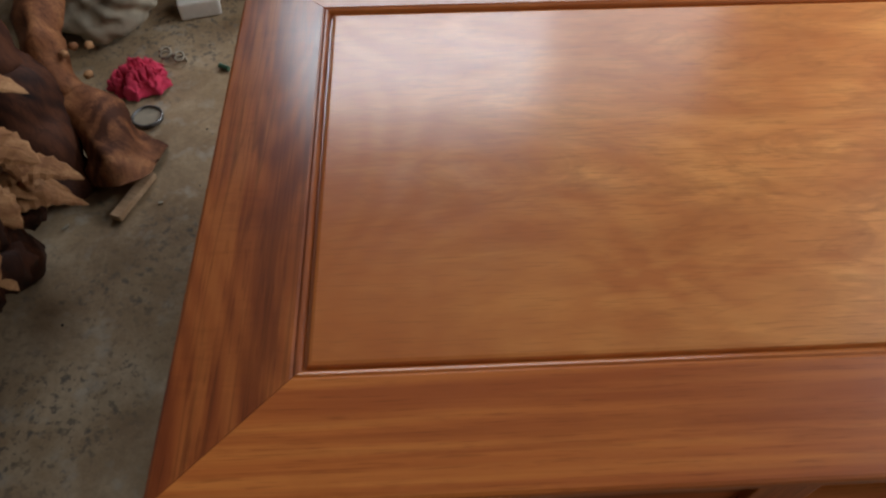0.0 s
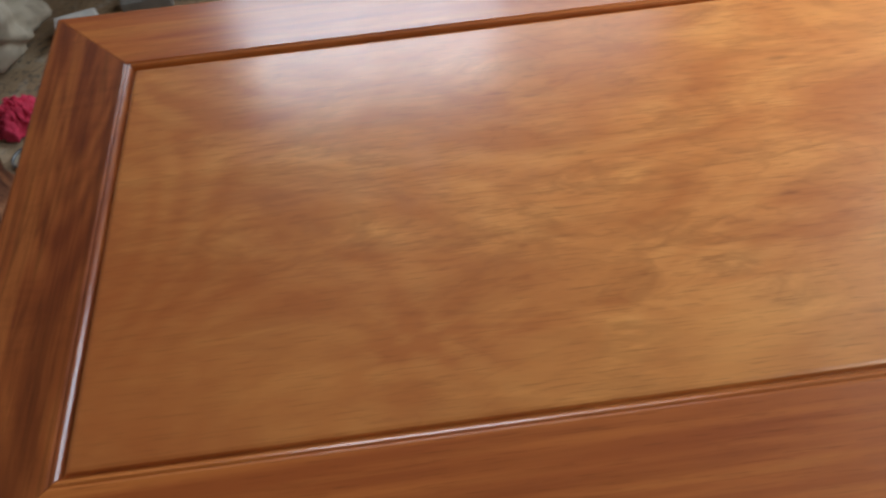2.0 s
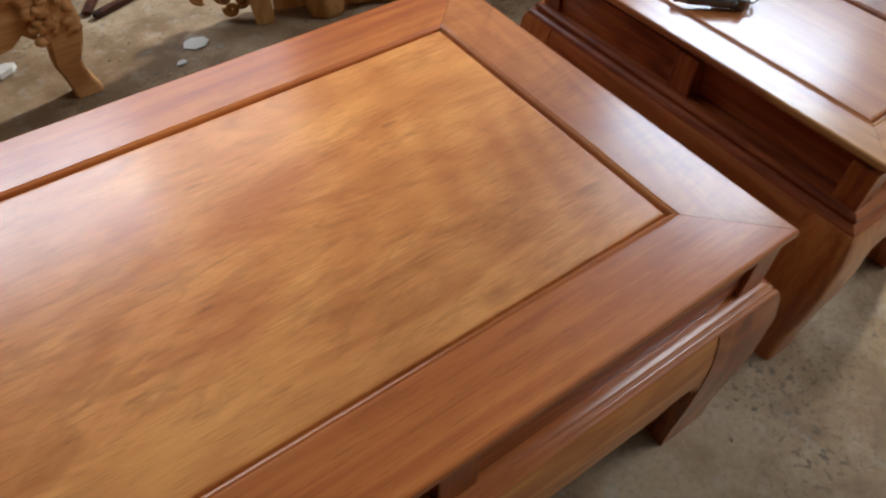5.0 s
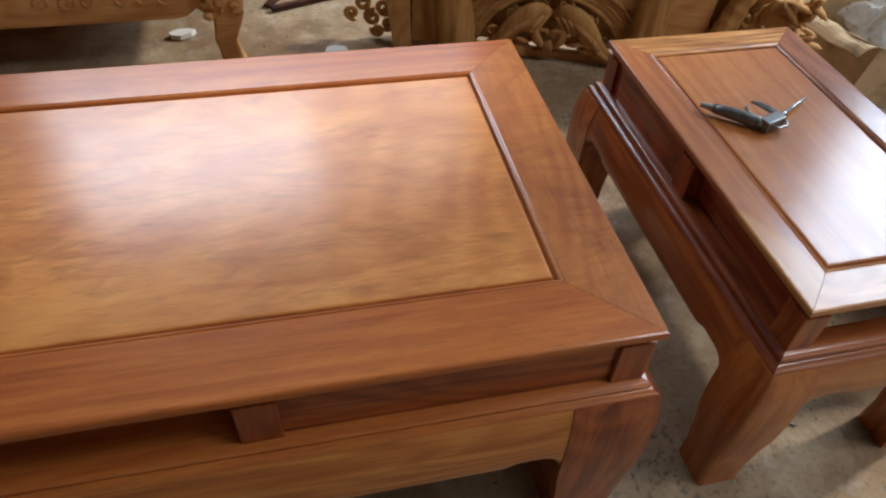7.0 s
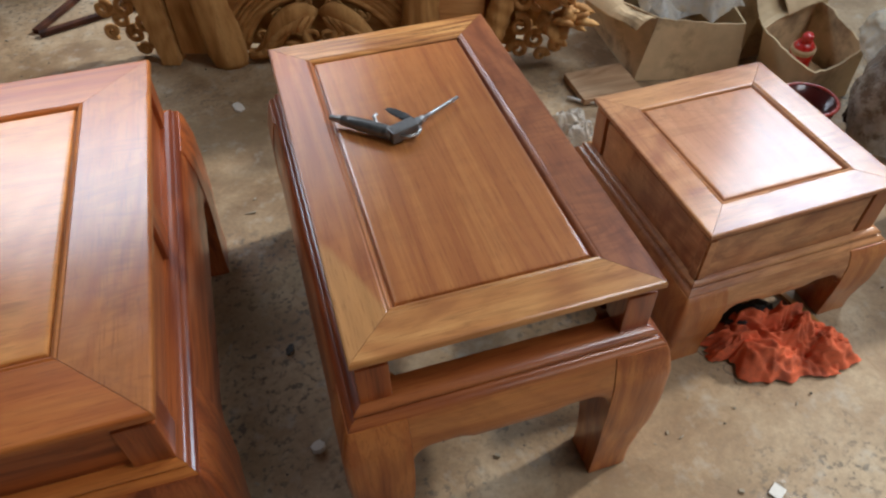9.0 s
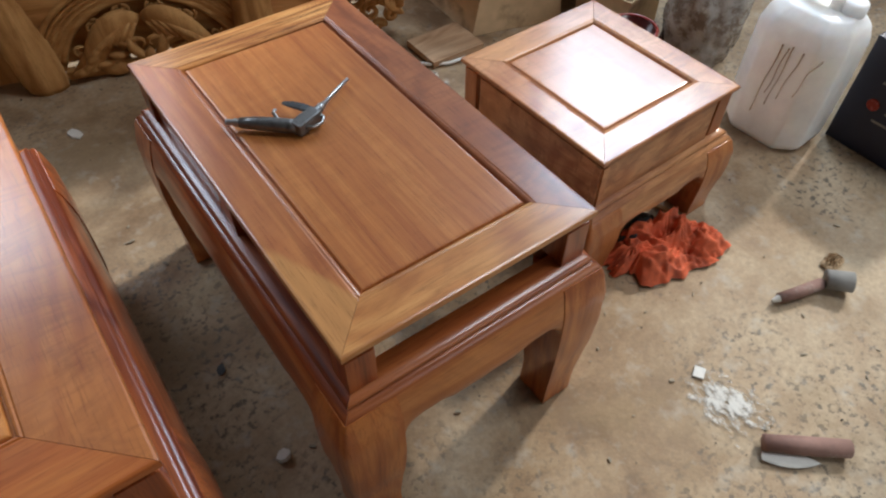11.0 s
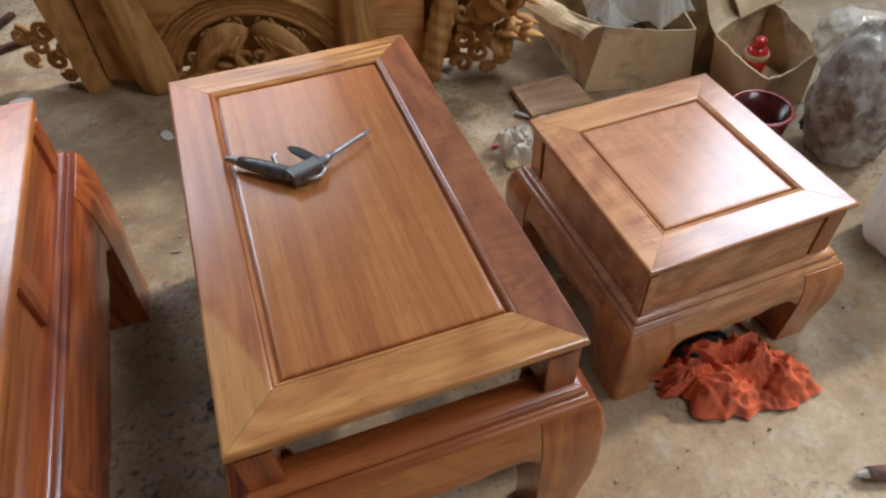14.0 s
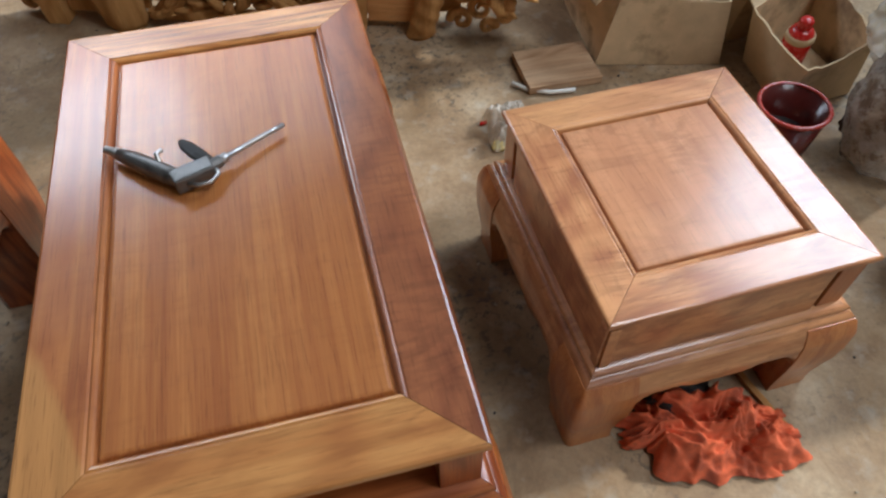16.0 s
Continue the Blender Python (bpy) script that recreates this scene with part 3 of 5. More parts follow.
def low_table(name, m, label, category, wide, deep, top, frame_w, slab_t, neck, ledge, apron, out, leg_w, mats, neck_style, shelf=(0.036, 0.054)):
    """Frame-and-panel top, recessed neck, moulded base, aprons and four bowed legs. Heights: top, then neck, ledge and apron below it."""
    hx, hy = wide / 2, deep / 2
    t = thing(name, m, label, category)
    f = frame_w
    # the mitred frame with a bead along its inner edge and an undercut outer edge
    prof = [(0.0, -0.004), (0.0012, -0.0012), (0.004, 0.0), (f - 0.011, 0.0), (f - 0.0085, -0.0012), (f - 0.006, 0.0002), (f - 0.0035, -0.0006),
            (f - 0.0015, -0.0028), (f - 0.0008, -0.006), (f, -0.008), (f, -slab_t), (0.020, -slab_t), (0.014, -slab_t * 0.92), (0.003, -slab_t * 0.52), (0.0, -slab_t * 0.42)]
    prof = [(u, top + z) for u, z in prof]
    for k, key in enumerate(("near", "right", "far", "left")):
        a, b = (hx, hy) if k % 2 == 0 else (hy, hx)
        part("top_rail", rail(prof, a, b, k), mats[key], t, mats.get(key + "_label", ""))
    # the raised panel in its groove
    bm = bmesh.new()
    rings = []
    for u, z in ((f - 0.001, -0.016), (f - 0.001, -0.0085), (f + 0.0022, -0.0085), (f + 0.0028, -0.0050), (f + 0.0042, -0.0028), (f + 0.0075, -0.0020)):
        rings.append([(sx * (hx - u), sy * (hy - u), top + z) for sx, sy in ((-1, -1), (1, -1), (1, 1), (-1, 1))])
    loft(bm, rings)
    part("top_panel", bm, mats["panel"], t)
    # neck
    z1, z0 = top - slab_t, top - slab_t - neck
    i0, size = neck_style["inset"], neck_style["post"]
    for sx in (-1, 1):
        for sy in (-1, 1):
            xa, xb = sorted((sx * (hx - i0), sx * (hx - i0 - size)))
            ya, yb = sorted((sy * (hy - i0), sy * (hy - i0 - size)))
            part("neck_post", boxed(xa, xb, ya, yb, z0, z1, bevel=0.002), mats["post"], t)
    for k, runs in neck_style["panels"].items():
        a, b = (hx, hy) if k % 2 == 0 else (hy, hx)
        for lo, hi, inset, key in runs:
            bm = boxed(lo * a, hi * a, -(b - inset), -(b - inset - 0.016), z0, z1, bevel=0.0012)
            bmesh.ops.transform(bm, matrix=side_turn(k), verts=bm.verts)
            part("neck_panel", bm, mats[key], t)
    for k, spots in neck_style["mid_posts"].items():
        a, b = (hx, hy) if k % 2 == 0 else (hy, hx)
        for s in spots:
            bm = boxed(s * a - size * 0.55, s * a + size * 0.55, -(b - i0), -(b - i0 - size * 0.8), z0, z1, bevel=0.002)
            bmesh.ops.transform(bm, matrix=side_turn(k), verts=bm.verts)
            part("neck_post", bm, mats["post"], t)
    # moulded base frame: a round bead, a quirk and a smaller bead that leads into the apron
    zb = z0 - ledge
    o1, o2 = out * 0.22, out * 0.52
    g = ledge / 0.022
    prof = [(0.020 - o1, z0), (0.007 - o1, z0 - 0.0008 * g), (0.0025 - o1, z0 - 0.003 * g), (0.0006 - o1, z0 - 0.0062 * g), (0.0012 - o1, z0 - 0.0098 * g), (0.0042 - o1, z0 - 0.0122 * g), (0.0048 - o1, z0 - 0.0136 * g),
            (0.0015 - o1, z0 - 0.0146 * g), (-0.6 * o1 - 0.4 * o2 + 0.001, zb + 0.0068 * g), (-o2 + 0.0042, zb + 0.0042 * g), (-o2 + 0.0006, zb + 0.0006), (-o2 - 0.0006, zb - 0.0035), (0.010, zb - 0.010), (0.04, zb - 0.010)]
    for k, key in enumerate(("base_near", "base_side", "base_near", "base_side")):
        a, b = (hx, hy) if k % 2 == 0 else (hy, hx)
        ob = part("base_rail", rail([(shelf[k % 2], z0 - 0.022), (shelf[k % 2], z0)] + prof, a, b, k), mats[key], t)
        for p in ob.data.polygons:
            p.use_smooth = True
        ob.data.set_sharp_from_angle(angle=radians(50))
    # aprons with an arched end beside each leg
    ztop = zb - 0.002
    zbot = ztop - apron
    for k, key in enumerate(("apron_near", "apron_side", "apron_near", "apron_side")):
        a, b = (hx, hy) if k % 2 == 0 else (hy, hx)
        half = a + out * 0.34 - leg_w + 0.001
        xs = [half * (i / 24 * 2 - 1) for i in range(25)]
        xs = sorted(set([round(x, 5) for x in xs] + [round(s * (half - d), 5) for s in (-1, 1) for d in (0.0015, 0.004, 0.008, 0.013, 0.019, 0.026, 0.034, 0.067, 0.074, 0.081, 0.088, 0.095)]))
        bm = bmesh.new()
        rings = []
        for x in xs:
            d = half - abs(x)
            lift = 0.0
            if d < 0.095:
                f = min(1.0, (0.095 - d) / 0.028)
                lift = 0.010 * f * f * (3 - 2 * f)
            if d < 0.034:
                lift -= 0.034 - math.sqrt(max(0.0, 0.034 ** 2 - (0.034 - d) ** 2))
            low = zbot + lift
            ring = []
            for i in range(9):
                z = ztop + (low - ztop) * i / 8
                o = bow((ztop - z) / ztop)[0] * out
                ring.append((x, -(b + o - (0.004 if i == 8 else 0.0)), z))
            ring += [(x, -(b - 0.006), low), (x, -(b - 0.006), ztop)]
            rings.append(ring)
        loft(bm, rings)
        bmesh.ops.transform(bm, matrix=side_turn(k), verts=bm.verts)
        ob = part("apron", bm, mats[key], t)
        for p in ob.data.polygons:
            p.use_smooth = True
        ob.data.set_sharp_from_angle(angle=radians(40))
    # legs
    for sx in (-1, 1):
        for sy in (-1, 1):
            bm = bmesh.new()
            rings = []
            for i in range(27):
                s = i / 26
                o, w = bow(s)
                w = w * leg_w + (o - 0.34) * out
                o, z = o * out + 0.0015, ztop * (1 - s)
                r = 0.004 + 0.010 * min(1, s * 4)
                pts = [(w, 0), (w * 0.5, 0), (r, 0), (r * 0.45, r * 0.12), (r * 0.12, r * 0.45), (0, r), (0, w * 0.5), (0, w), (w * 0.15, w), (w * 0.9, w), (w, w * 0.9)]
                rings.append([(sx * (hx + o - px), sy * (hy + o - py), z) for px, py in pts])
            loft(bm, rings)
            ob = part("leg", bm, mats["leg"], t)
            for p in ob.data.polygons:
                p.use_smooth = True
            ob.data.set_sharp_from_angle(angle=radians(38))
    return t


low_table("coffee_table", pose(0.6495, 0.2620, 0), "large varnished hardwood coffee table with golden panel and open neck", "coffee table",
          1.537, 0.762, 0.498, 0.119, 0.030, 0.084, 0.015, 0.126, 0.029, 0.126,
          dict(near=M_L_LONG, right=M_L_RIGHT, far=M_L_LONG, left=M_L_LEFT, left_label="dark red-brown end rail with streaks", panel=M_L_PANEL, post=M_RED_Z,
               neck=M_RED_X, neck_side=M_BROWN_Y, base_near=M_L_LONG, base_side=M_RED_Y, apron_near=M_GOLD_X, apron_side=M_RED_Y, leg=M_RED_Z),
          dict(inset=0.007, post=0.050,
               panels={0: [(0.33, 0.935, 0.015, "neck"), (-0.935, -0.33, 0.015, "neck")], 1: [(-0.86, -0.04, 0.016, "neck_side"), (0.04, 0.86, 0.016, "neck_side")],
                       2: [(-0.90, 0.90, 0.055, "neck")], 3: [(-0.86, 0.86, 0.045, "neck_side")]},
               mid_posts={0: [-0.30, 0.30], 1: [0.0]}), shelf=(0.066, 0.066))

low_table("end_table", pose(1.849, 0.2605, 0, 0, 0, math.degrees(0.009)), "varnished hardwood end table with open front neck on floor", "side table",
          0.429, 0.745, 0.485, 0.074, 0.026, 0.075, 0.022, 0.082, 0.034, 0.075,
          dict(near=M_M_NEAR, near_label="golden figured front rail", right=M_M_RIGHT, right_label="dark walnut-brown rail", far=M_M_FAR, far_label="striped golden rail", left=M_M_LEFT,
               panel=M_M_PANEL, post=M_RED_Z, neck=M_RED_Y, base_near=M_M_BASE, base_side=M_RED_Y, apron_near=M_M_APRON, apron_side=M_BROWN_Y, leg=M_M_LEG),
          dict(inset=0.006, post=0.044,
               panels={3: [(-0.88, -0.02, 0.014, "neck"), (0.02, 0.88, 0.036, "neck")], 1: [(-0.88, 0.88, 0.030, "neck")]},
               mid_posts={3: [0.0]}))

low_table("low_stool", pose(2.471, 0.2765, 0, 0, 0, math.degrees(0.035)), "small square varnished hardwood stool with closed neck", "stool",
          0.406, 0.428, 0.339, 0.072, 0.020, 0.098, 0.020, 0.060, 0.030, 0.078,
          dict(near=M_S_X, right=M_S_Y, far=M_S_X, left=M_S_Y, panel=M_S_PANEL, post=M_S_Z, neck=M_S_X, neck_side=M_S_Y, base_near=M_S_X, base_side=M_S_Y,
               apron_near=M_S_X, apron_side=M_S_Y, leg=M_S_Z),
          dict(inset=0.008, post=0.040,
               panels={0: [(-0.99, 0.71, 0.0065, "neck")], 1: [(-0.74, 0.74, 0.010, "neck_side")], 2: [(-0.74, 0.74, 0.010, "neck")], 3: [(-0.71, 0.99, 0.0065, "neck_side")]},
               mid_posts={}))


# ---- the air blow gun on the end table ----
def blow_gun(m):
    t = thing("air_blow_gun", m, "grey metal air blow gun lying on the end table", "air gun")
    z = 0.012
    bm = bmesh.new()
    pts = [(0.012, -0.010, z), (0.030, -0.025, z + 0.001), (0.052, -0.044, z + 0.001), (0.072, -0.061, z), (0.082, -0.069, z)]
    sweep(bm, pts, [0.0085, 0.0105, 0.0115, 0.0115, 0.0105], 14, 1.0)
    part("grip", bm, M_GREY, t, smooth=True)
    bm = bmesh.new()
    sweep(bm, [(-0.006, 0.004, z), (0.004, -0.003, z), (0.005, -0.004, z), (0.012, -0.010, z)], [0.0052, 0.0052, 0.0068, 0.0068], 12)
    part("hose_fitting", bm, M_STEEL, t, "steel hose fitting")
    bm = bmesh.new()
    box(bm, -0.026, 0.024, -0.012, 0.011, -0.011, 0.011, bevel=0.003)
    bmesh.ops.transform(bm, matrix=pose(0.100, -0.066, z, 0, 0, 20), verts=bm.verts)
    sweep(bm, [(0.115, -0.060, z), (0.132, -0.050, z)], [0.0095, 0.0075], 12)
    part("valve_body", bm, M_GREY, t, smooth=False)
    bm = bmesh.new()
    sweep(bm, [(0.130, -0.051, z), (0.140, -0.045, z), (0.141, -0.0445, z), (0.165, -0.030, z - 0.001), (0.190, -0.015, z - 0.002), (0.212, -0.002, z - 0.003)], [0.0065, 0.0062, 0.0036, 0.0034, 0.0033, 0.0030], 12)
    part("nozzle", bm, M_STEEL, t, "thin steel nozzle tube", smooth=True)
    bm = bmesh.new()
    sweep(bm, [(0.087, -0.012, z + 0.008), (0.094, -0.026, z + 0.011), (0.106, -0.042, z + 0.010), (0.120, -0.056, z + 0.006)], [0.004, 0.0085, 0.0100, 0.008], 8, 0.30)
    part("trigger", bm, M_BLACK, t, "dark trigger lever")
    bm = bmesh.new()
    sweep(bm, [(0.090, -0.079, z), (0.104, -0.086, z), (0.120, -0.083, z), (0.128, -0.072, z), (0.125, -0.058, z)], 0.0028, 8)
    part("hook", bm, M_STEEL, t, "bent steel hanging hook", smooth=True)
    bm = bmesh.new()
    sweep(bm, [(0.062, -0.046, z + 0.008), (0.060, -0.036, z + 0.015), (0.066, -0.030, z + 0.014)], 0.003, 8)
    part("screw", bm, M_STEEL, t)


blow_gun(pose(1.711, 0.360, 0.485))


# ---- carved furniture in the back ----
def leaf_blade(bm, base, tip, width, thick, bend=(0, 0, 0), steps=7, teeth=0.0):
    """A pointed, ridged leaf from base to tip."""
    base, tip, bend = Vector(base), Vector(tip), Vector(bend)
    pts = [base.lerp(tip, i / steps) + bend * math.sin(math.pi * i / steps) for i in range(steps + 1)]
    r = [max(0.0006, width * (math.sin(math.pi * (0.12 + 0.88 * i / steps)) ** 0.8) * (1 - teeth * (i % 2))) for i in range(steps + 1)]
    return sweep(bm, pts, r, 8, thick)


def spiral(cx, cz, r0, turns, start, y, sign=1, n=22):
    return [(cx + r0 * (1 - 0.82 * i / n) * math.cos(start + sign * 2 * math.pi * turns * i / n), y, cz + r0 * (1 - 0.82 * i / n) * math.sin(start + sign * 2 * math.pi * turns * i / n)) for i in range(n + 1)]


def carved_column(parent, u, y, r, high, lean, seed):
    """A round post covered with small carved scales."""
    bm = bmesh.new()
    rows, cols = 64, 40
    rings = []
    for i in range(rows + 1):
        z = high * i / rows
        taper = 1.12 - 0.30 * min(1, z / 0.5) + 0.06 * math.cos(z * 9)
        if i < 3:
            taper *= 0.86 + 0.05 * i
        ring = []
        for k in range(cols):
            q = 2 * math.pi * k / cols
            band = z / 0.021 + 0.5 * (int(k / 4) % 2)
            scale = abs(math.sin(math.pi * band)) * 0.6 + 0.4 * abs(math.sin(k / 4 * math.pi))
            rr = r * taper + 0.0055 * scale + 0.005 * noise.noise(Vector((math.cos(q) * 2, math.sin(q) * 2, z * 12 + seed)))
            ring.append((u + lean * z + rr * math.cos(q), y + rr * 0.8 * math.sin(q), z))
        rings.append(ring)
    loft(bm, rings)
    return part("carved_post", bm, M_RAW, parent, smooth=True)


def carved_settee(m):
    """An unfinished carved settee front: boards, scaled posts, an arch with a lotus, scrolls and leaves."""
    t = thing("carved_settee", m, "unfinished carved hardwood settee front with winged arch and scrolls", "carved furniture")
    part("back_board", boxed(-0.20, 0.90, 0.060, 0.085, 0.03, 0.85), M_RAW_X, t)
    # side plate
    bm = bmesh.new()
    loft(bm, [[(-0.205, -0.02, 0.0), (-0.150, -0.02, 0.0), (-0.150, 0.03, 0.0), (-0.205, 0.03, 0.0)], [(-0.235, -0.01, 0.2), (-0.155, -0.01, 0.2), (-0.155, 0.04, 0.2), (-0.235, 0.04, 0.2)],
              [(-0.290, 0.02, 0.6), (-0.170, 0.02, 0.6), (-0.170, 0.07, 0.6), (-0.290, 0.07, 0.6)]])
    part("side_plate", bm, M_RAW, t)
    part("lower_board", boxed(-0.148, -0.05, 0.010, 0.035, 0.022, 0.80, bevel=0.004), M_RAW, t)
    carved_column(t, 0.010, 0.0, 0.050, 0.85, -0.12, 1.0)
    carved_column(t, 0.600, 0.0, 0.050, 0.85, 0.06, 4.0)
    # arch: nested ridges over the lotus
    cx, cz = 0.305, -0.02
    for j, (r, w) in enumerate(((0.232, 0.010), (0.252, 0.006), (0.266, 0.006), (0.280, 0.006), (0.296, 0.009))):
        bm = bmesh.new()
        pts = []
        for i in range(33):
            q = math.pi * (0.09 + 0.82 * i / 32)
            pts.append((cx - r * 1.08 * math.cos(q), 0.034 - 0.003 * j, cz + r * math.sin(q)))
        sweep(bm, pts, w, 8)
        part("arch_ridge", bm, M_RAW_X, t, smooth=True)
    bm = bmesh.new()
    rings = []
    for i in range(33):
        q = math.pi * (0.06 + 0.88 * i / 32)
        c, s = math.cos(q), math.sin(q)
        rings.append([(cx - rr * 1.08 * c, yy, cz + rr * s) for rr, yy in ((0.226, 0.045), (0.226, 0.030), (0.300, 0.024), (0.46, 0.024), (0.46, 0.045))])
    loft(bm, rings)
    part("arch_board", bm, M_RAW_X, t)
    part("base_board", boxed(0.062, 0.545, 0.015, 0.045, 0.0, 0.026, bevel=0.003), M_RAW_X, t)
    # two spread wings with feathers over a head, and petals below
    for s in (-1, 1):
        bm = bmesh.new()
        crest = []
        for i in range(15):
            f = i / 14
            crest.append((cx + s * (0.010 + 0.205 * f), 0.014 - 0.022 * math.sin(math.pi * f), 0.128 + 0.052 * math.sin(math.pi * min(1, f * 1.2 + 0.16)) - 0.115 * f ** 1.7))
        sweep(bm, crest, [0.006 + 0.0095 * math.sin(math.pi * (0.10 + 0.87 * i / 14)) for i in range(15)], 14, 2.2)
        part("carved_wing", bm, M_RAW, t, smooth=True)
        for i in range(11):
            x, y, z = crest[1 + i]
            bm = bmesh.new()
            f = i / 10
            leaf_blade(bm, (x - s * 0.010, y - 0.004, z - 0.010), (x + s * (0.020 + 0.034 * f), y + 0.006, max(0.022, z - 0.088 + 0.036 * f)), 0.0125, 0.85, (s * 0.014, -0.012, 0.0), 9)
            part("carved_feather", bm, M_RAW, t, smooth=True)
        for q in (0.35, 0.62):
            bm = bmesh.new()
            sweep(bm, [(cx + s * 0.026 + s * 0.020 * math.cos(a), -0.010, 0.118 + 0.020 * q * math.sin(a) - 0.03 * q) for a in [0.5 * i for i in range(9)]], [0.0075 - 0.0006 * i for i in range(9)], 8)
            part("carved_curl", bm, M_RAW, t, smooth=True)
        for j, (dx, dz, ln, an) in enumerate(((0.035, 0.085, 0.060, 25), (0.060, 0.060, 0.065, 8), (0.100, 0.045, 0.070, -4), (0.145, 0.035, 0.060, -8), (0.028, 0.050, 0.045, 50))):
            bm = bmesh.new()
            a = radians(an)
            leaf_blade(bm, (cx + s * dx, 0.012, dz), (cx + s * (dx + ln * math.cos(a)), 0.006, dz + ln * math.sin(a)), 0.017, 0.7, (0, -0.012, 0.006))
            part("lotus_petal", bm, M_RAW, t, smooth=True)
        for j in range(5):
            q = radians(28 + 24 * j)
            bm = bmesh.new()
            sweep(bm, spiral(cx - s * 0.203 * math.cos(q) * 1.05, cz + 0.203 * math.sin(q), 0.017, 1.2, q, 0.030, s), 0.0052, 6)
            part("pierced_curl", bm, M_RAW, t, smooth=True)
    bm = bmesh.new()
    leaf_blade(bm, (cx, 0.004, 0.030), (cx, 0.0, 0.085), 0.018, 0.9, (0, -0.014, 0))
    part("lotus_bud", bm, M_RAW, t, smooth=True)
    for s in (-1, 1):
        bm = bmesh.new()
        leaf_blade(bm, (cx + s * 0.012, 0.002, 0.045), (cx + s * 0.045, -0.004, 0.128), 0.018, 0.8, (s * 0.012, -0.010, 0))
        part("lotus_petal", bm, M_RAW, t, smooth=True)
    bm = bmesh.new()
    blob(bm, (cx - 0.10, 0.012, 0.028), (0.050, 0.022, 0.030), 3.0, 0.12)
    part("lotus_root", bm, M_RAW, t, smooth=True)
    # plain board, then the rope-carved post
    part("end_board", boxed(0.66, 0.80, 0.020, 0.050, 0.02, 0.80, bevel=0.004), M_RAW_PINK, t)
    bm = bmesh.new()
    rings = []
    for i in range(91):
        z = 0.80 * i / 90
        ring = []
        for k in range(28):
            q = 2 * math.pi * k / 28
            rr = 0.036 + 0.004 * math.sin(2 * q + z * 150) * abs(math.cos(z * 90))
            ring.append((0.800 + 0.25 * z + rr * math.cos(q), 0.0 + 0.8 * rr * math.sin(q), z))
        rings.append(ring)
    loft(bm, rings)
    part("rope_carved_post", bm, M_RAW, t, smooth=True)
    # scroll work and leaves at the end
    part("scroll_board", boxed(0.86, 0.99, 0.045, 0.065, 0.10, 0.75), M_RAW, t)
    for cx2, cz2, r, tn, st, sg in ((0.965, 0.205, 0.046, 1.7, 0.5, 1), (0.905, 0.120, 0.034, 1.4, 2.0, -1), (0.955, 0.075, 0.032, 1.4, 1.0, 1), (0.905, 0.040, 0.030, 1.3, 3.2, -1),
                                    (0.975, 0.022, 0.020, 1.2, 0.0, 1), (1.000, 0.120, 0.026, 1.3, 4.0, -1), (0.905, 0.200, 0.030, 1.3, 1.0, -1), (0.93, 0.30, 0.045, 1.5, 0.3, 1), (1.02, 0.055, 0.018, 1.2, 2.0, 1)):
        bm = bmesh.new()
        sweep(bm, spiral(cx2, cz2, r, tn, st, 0.015, sg), [0.0125 - 0.0075 * i / 22 for i in range(23)], 9)
        part("scroll", bm, M_RAW, t, smooth=True)
    rng = random.Random(5)
    for j in range(30):
        a = radians(-118 + 6.6 * j + rng.uniform(-4, 4))
        ln = rng.uniform(0.050, 0.088)
        x0, z0 = 1.02 + rng.uniform(-0.05, 0.03), 0.225 + rng.uniform(-0.09, 0.07)
        y0 = -0.01 + rng.uniform(-0.03, 0.02)
        bm = bmesh.new()
        leaf_blade(bm, (x0, y0, z0), (x0 + ln * math.cos(a), y0 - 0.03, z0 + ln * math.sin(a)), 0.021, 0.55, (0.018 * math.sin(a), -0.026, 0.018 * math.cos(a)), 9, 0.16)
        part("carved_leaf", bm, M_RAW, t, smooth=True)
    bm = bmesh.new()
    blob(bm, (0.985, -0.010, 0.235), (0.048, 0.036, 0.050), 8.0, 0.14, 1.6, 4, False)
    part("carved_boss", bm, M_RAW, t, smooth=True)
    # pierced work beyond the side plate
    for j, (dx, dz, r) in enumerate(((-0.245, 0.115, 0.030), (-0.285, 0.075, 0.028), (-0.32, 0.125, 0.030), (-0.235, 0.055, 0.022), (-0.355, 0.085, 0.024), (-0.29, 0.165, 0.034), (-0.36, 0.16, 0.03), (-0.27, 0.03, 0.020))):
        bm = bmesh.new()
        sweep(bm, spiral(dx, dz, r, 1.35, j * 1.3, 0.04, 1 if j % 2 else -1), 0.0095, 8)
        part("pierced_scroll", bm, M_RAW, t, smooth=True)
    return t


carved_settee(pose(1.51, 1.44, 0, 0, 0, math.degrees(math.atan2(-0.316, 0.949))))


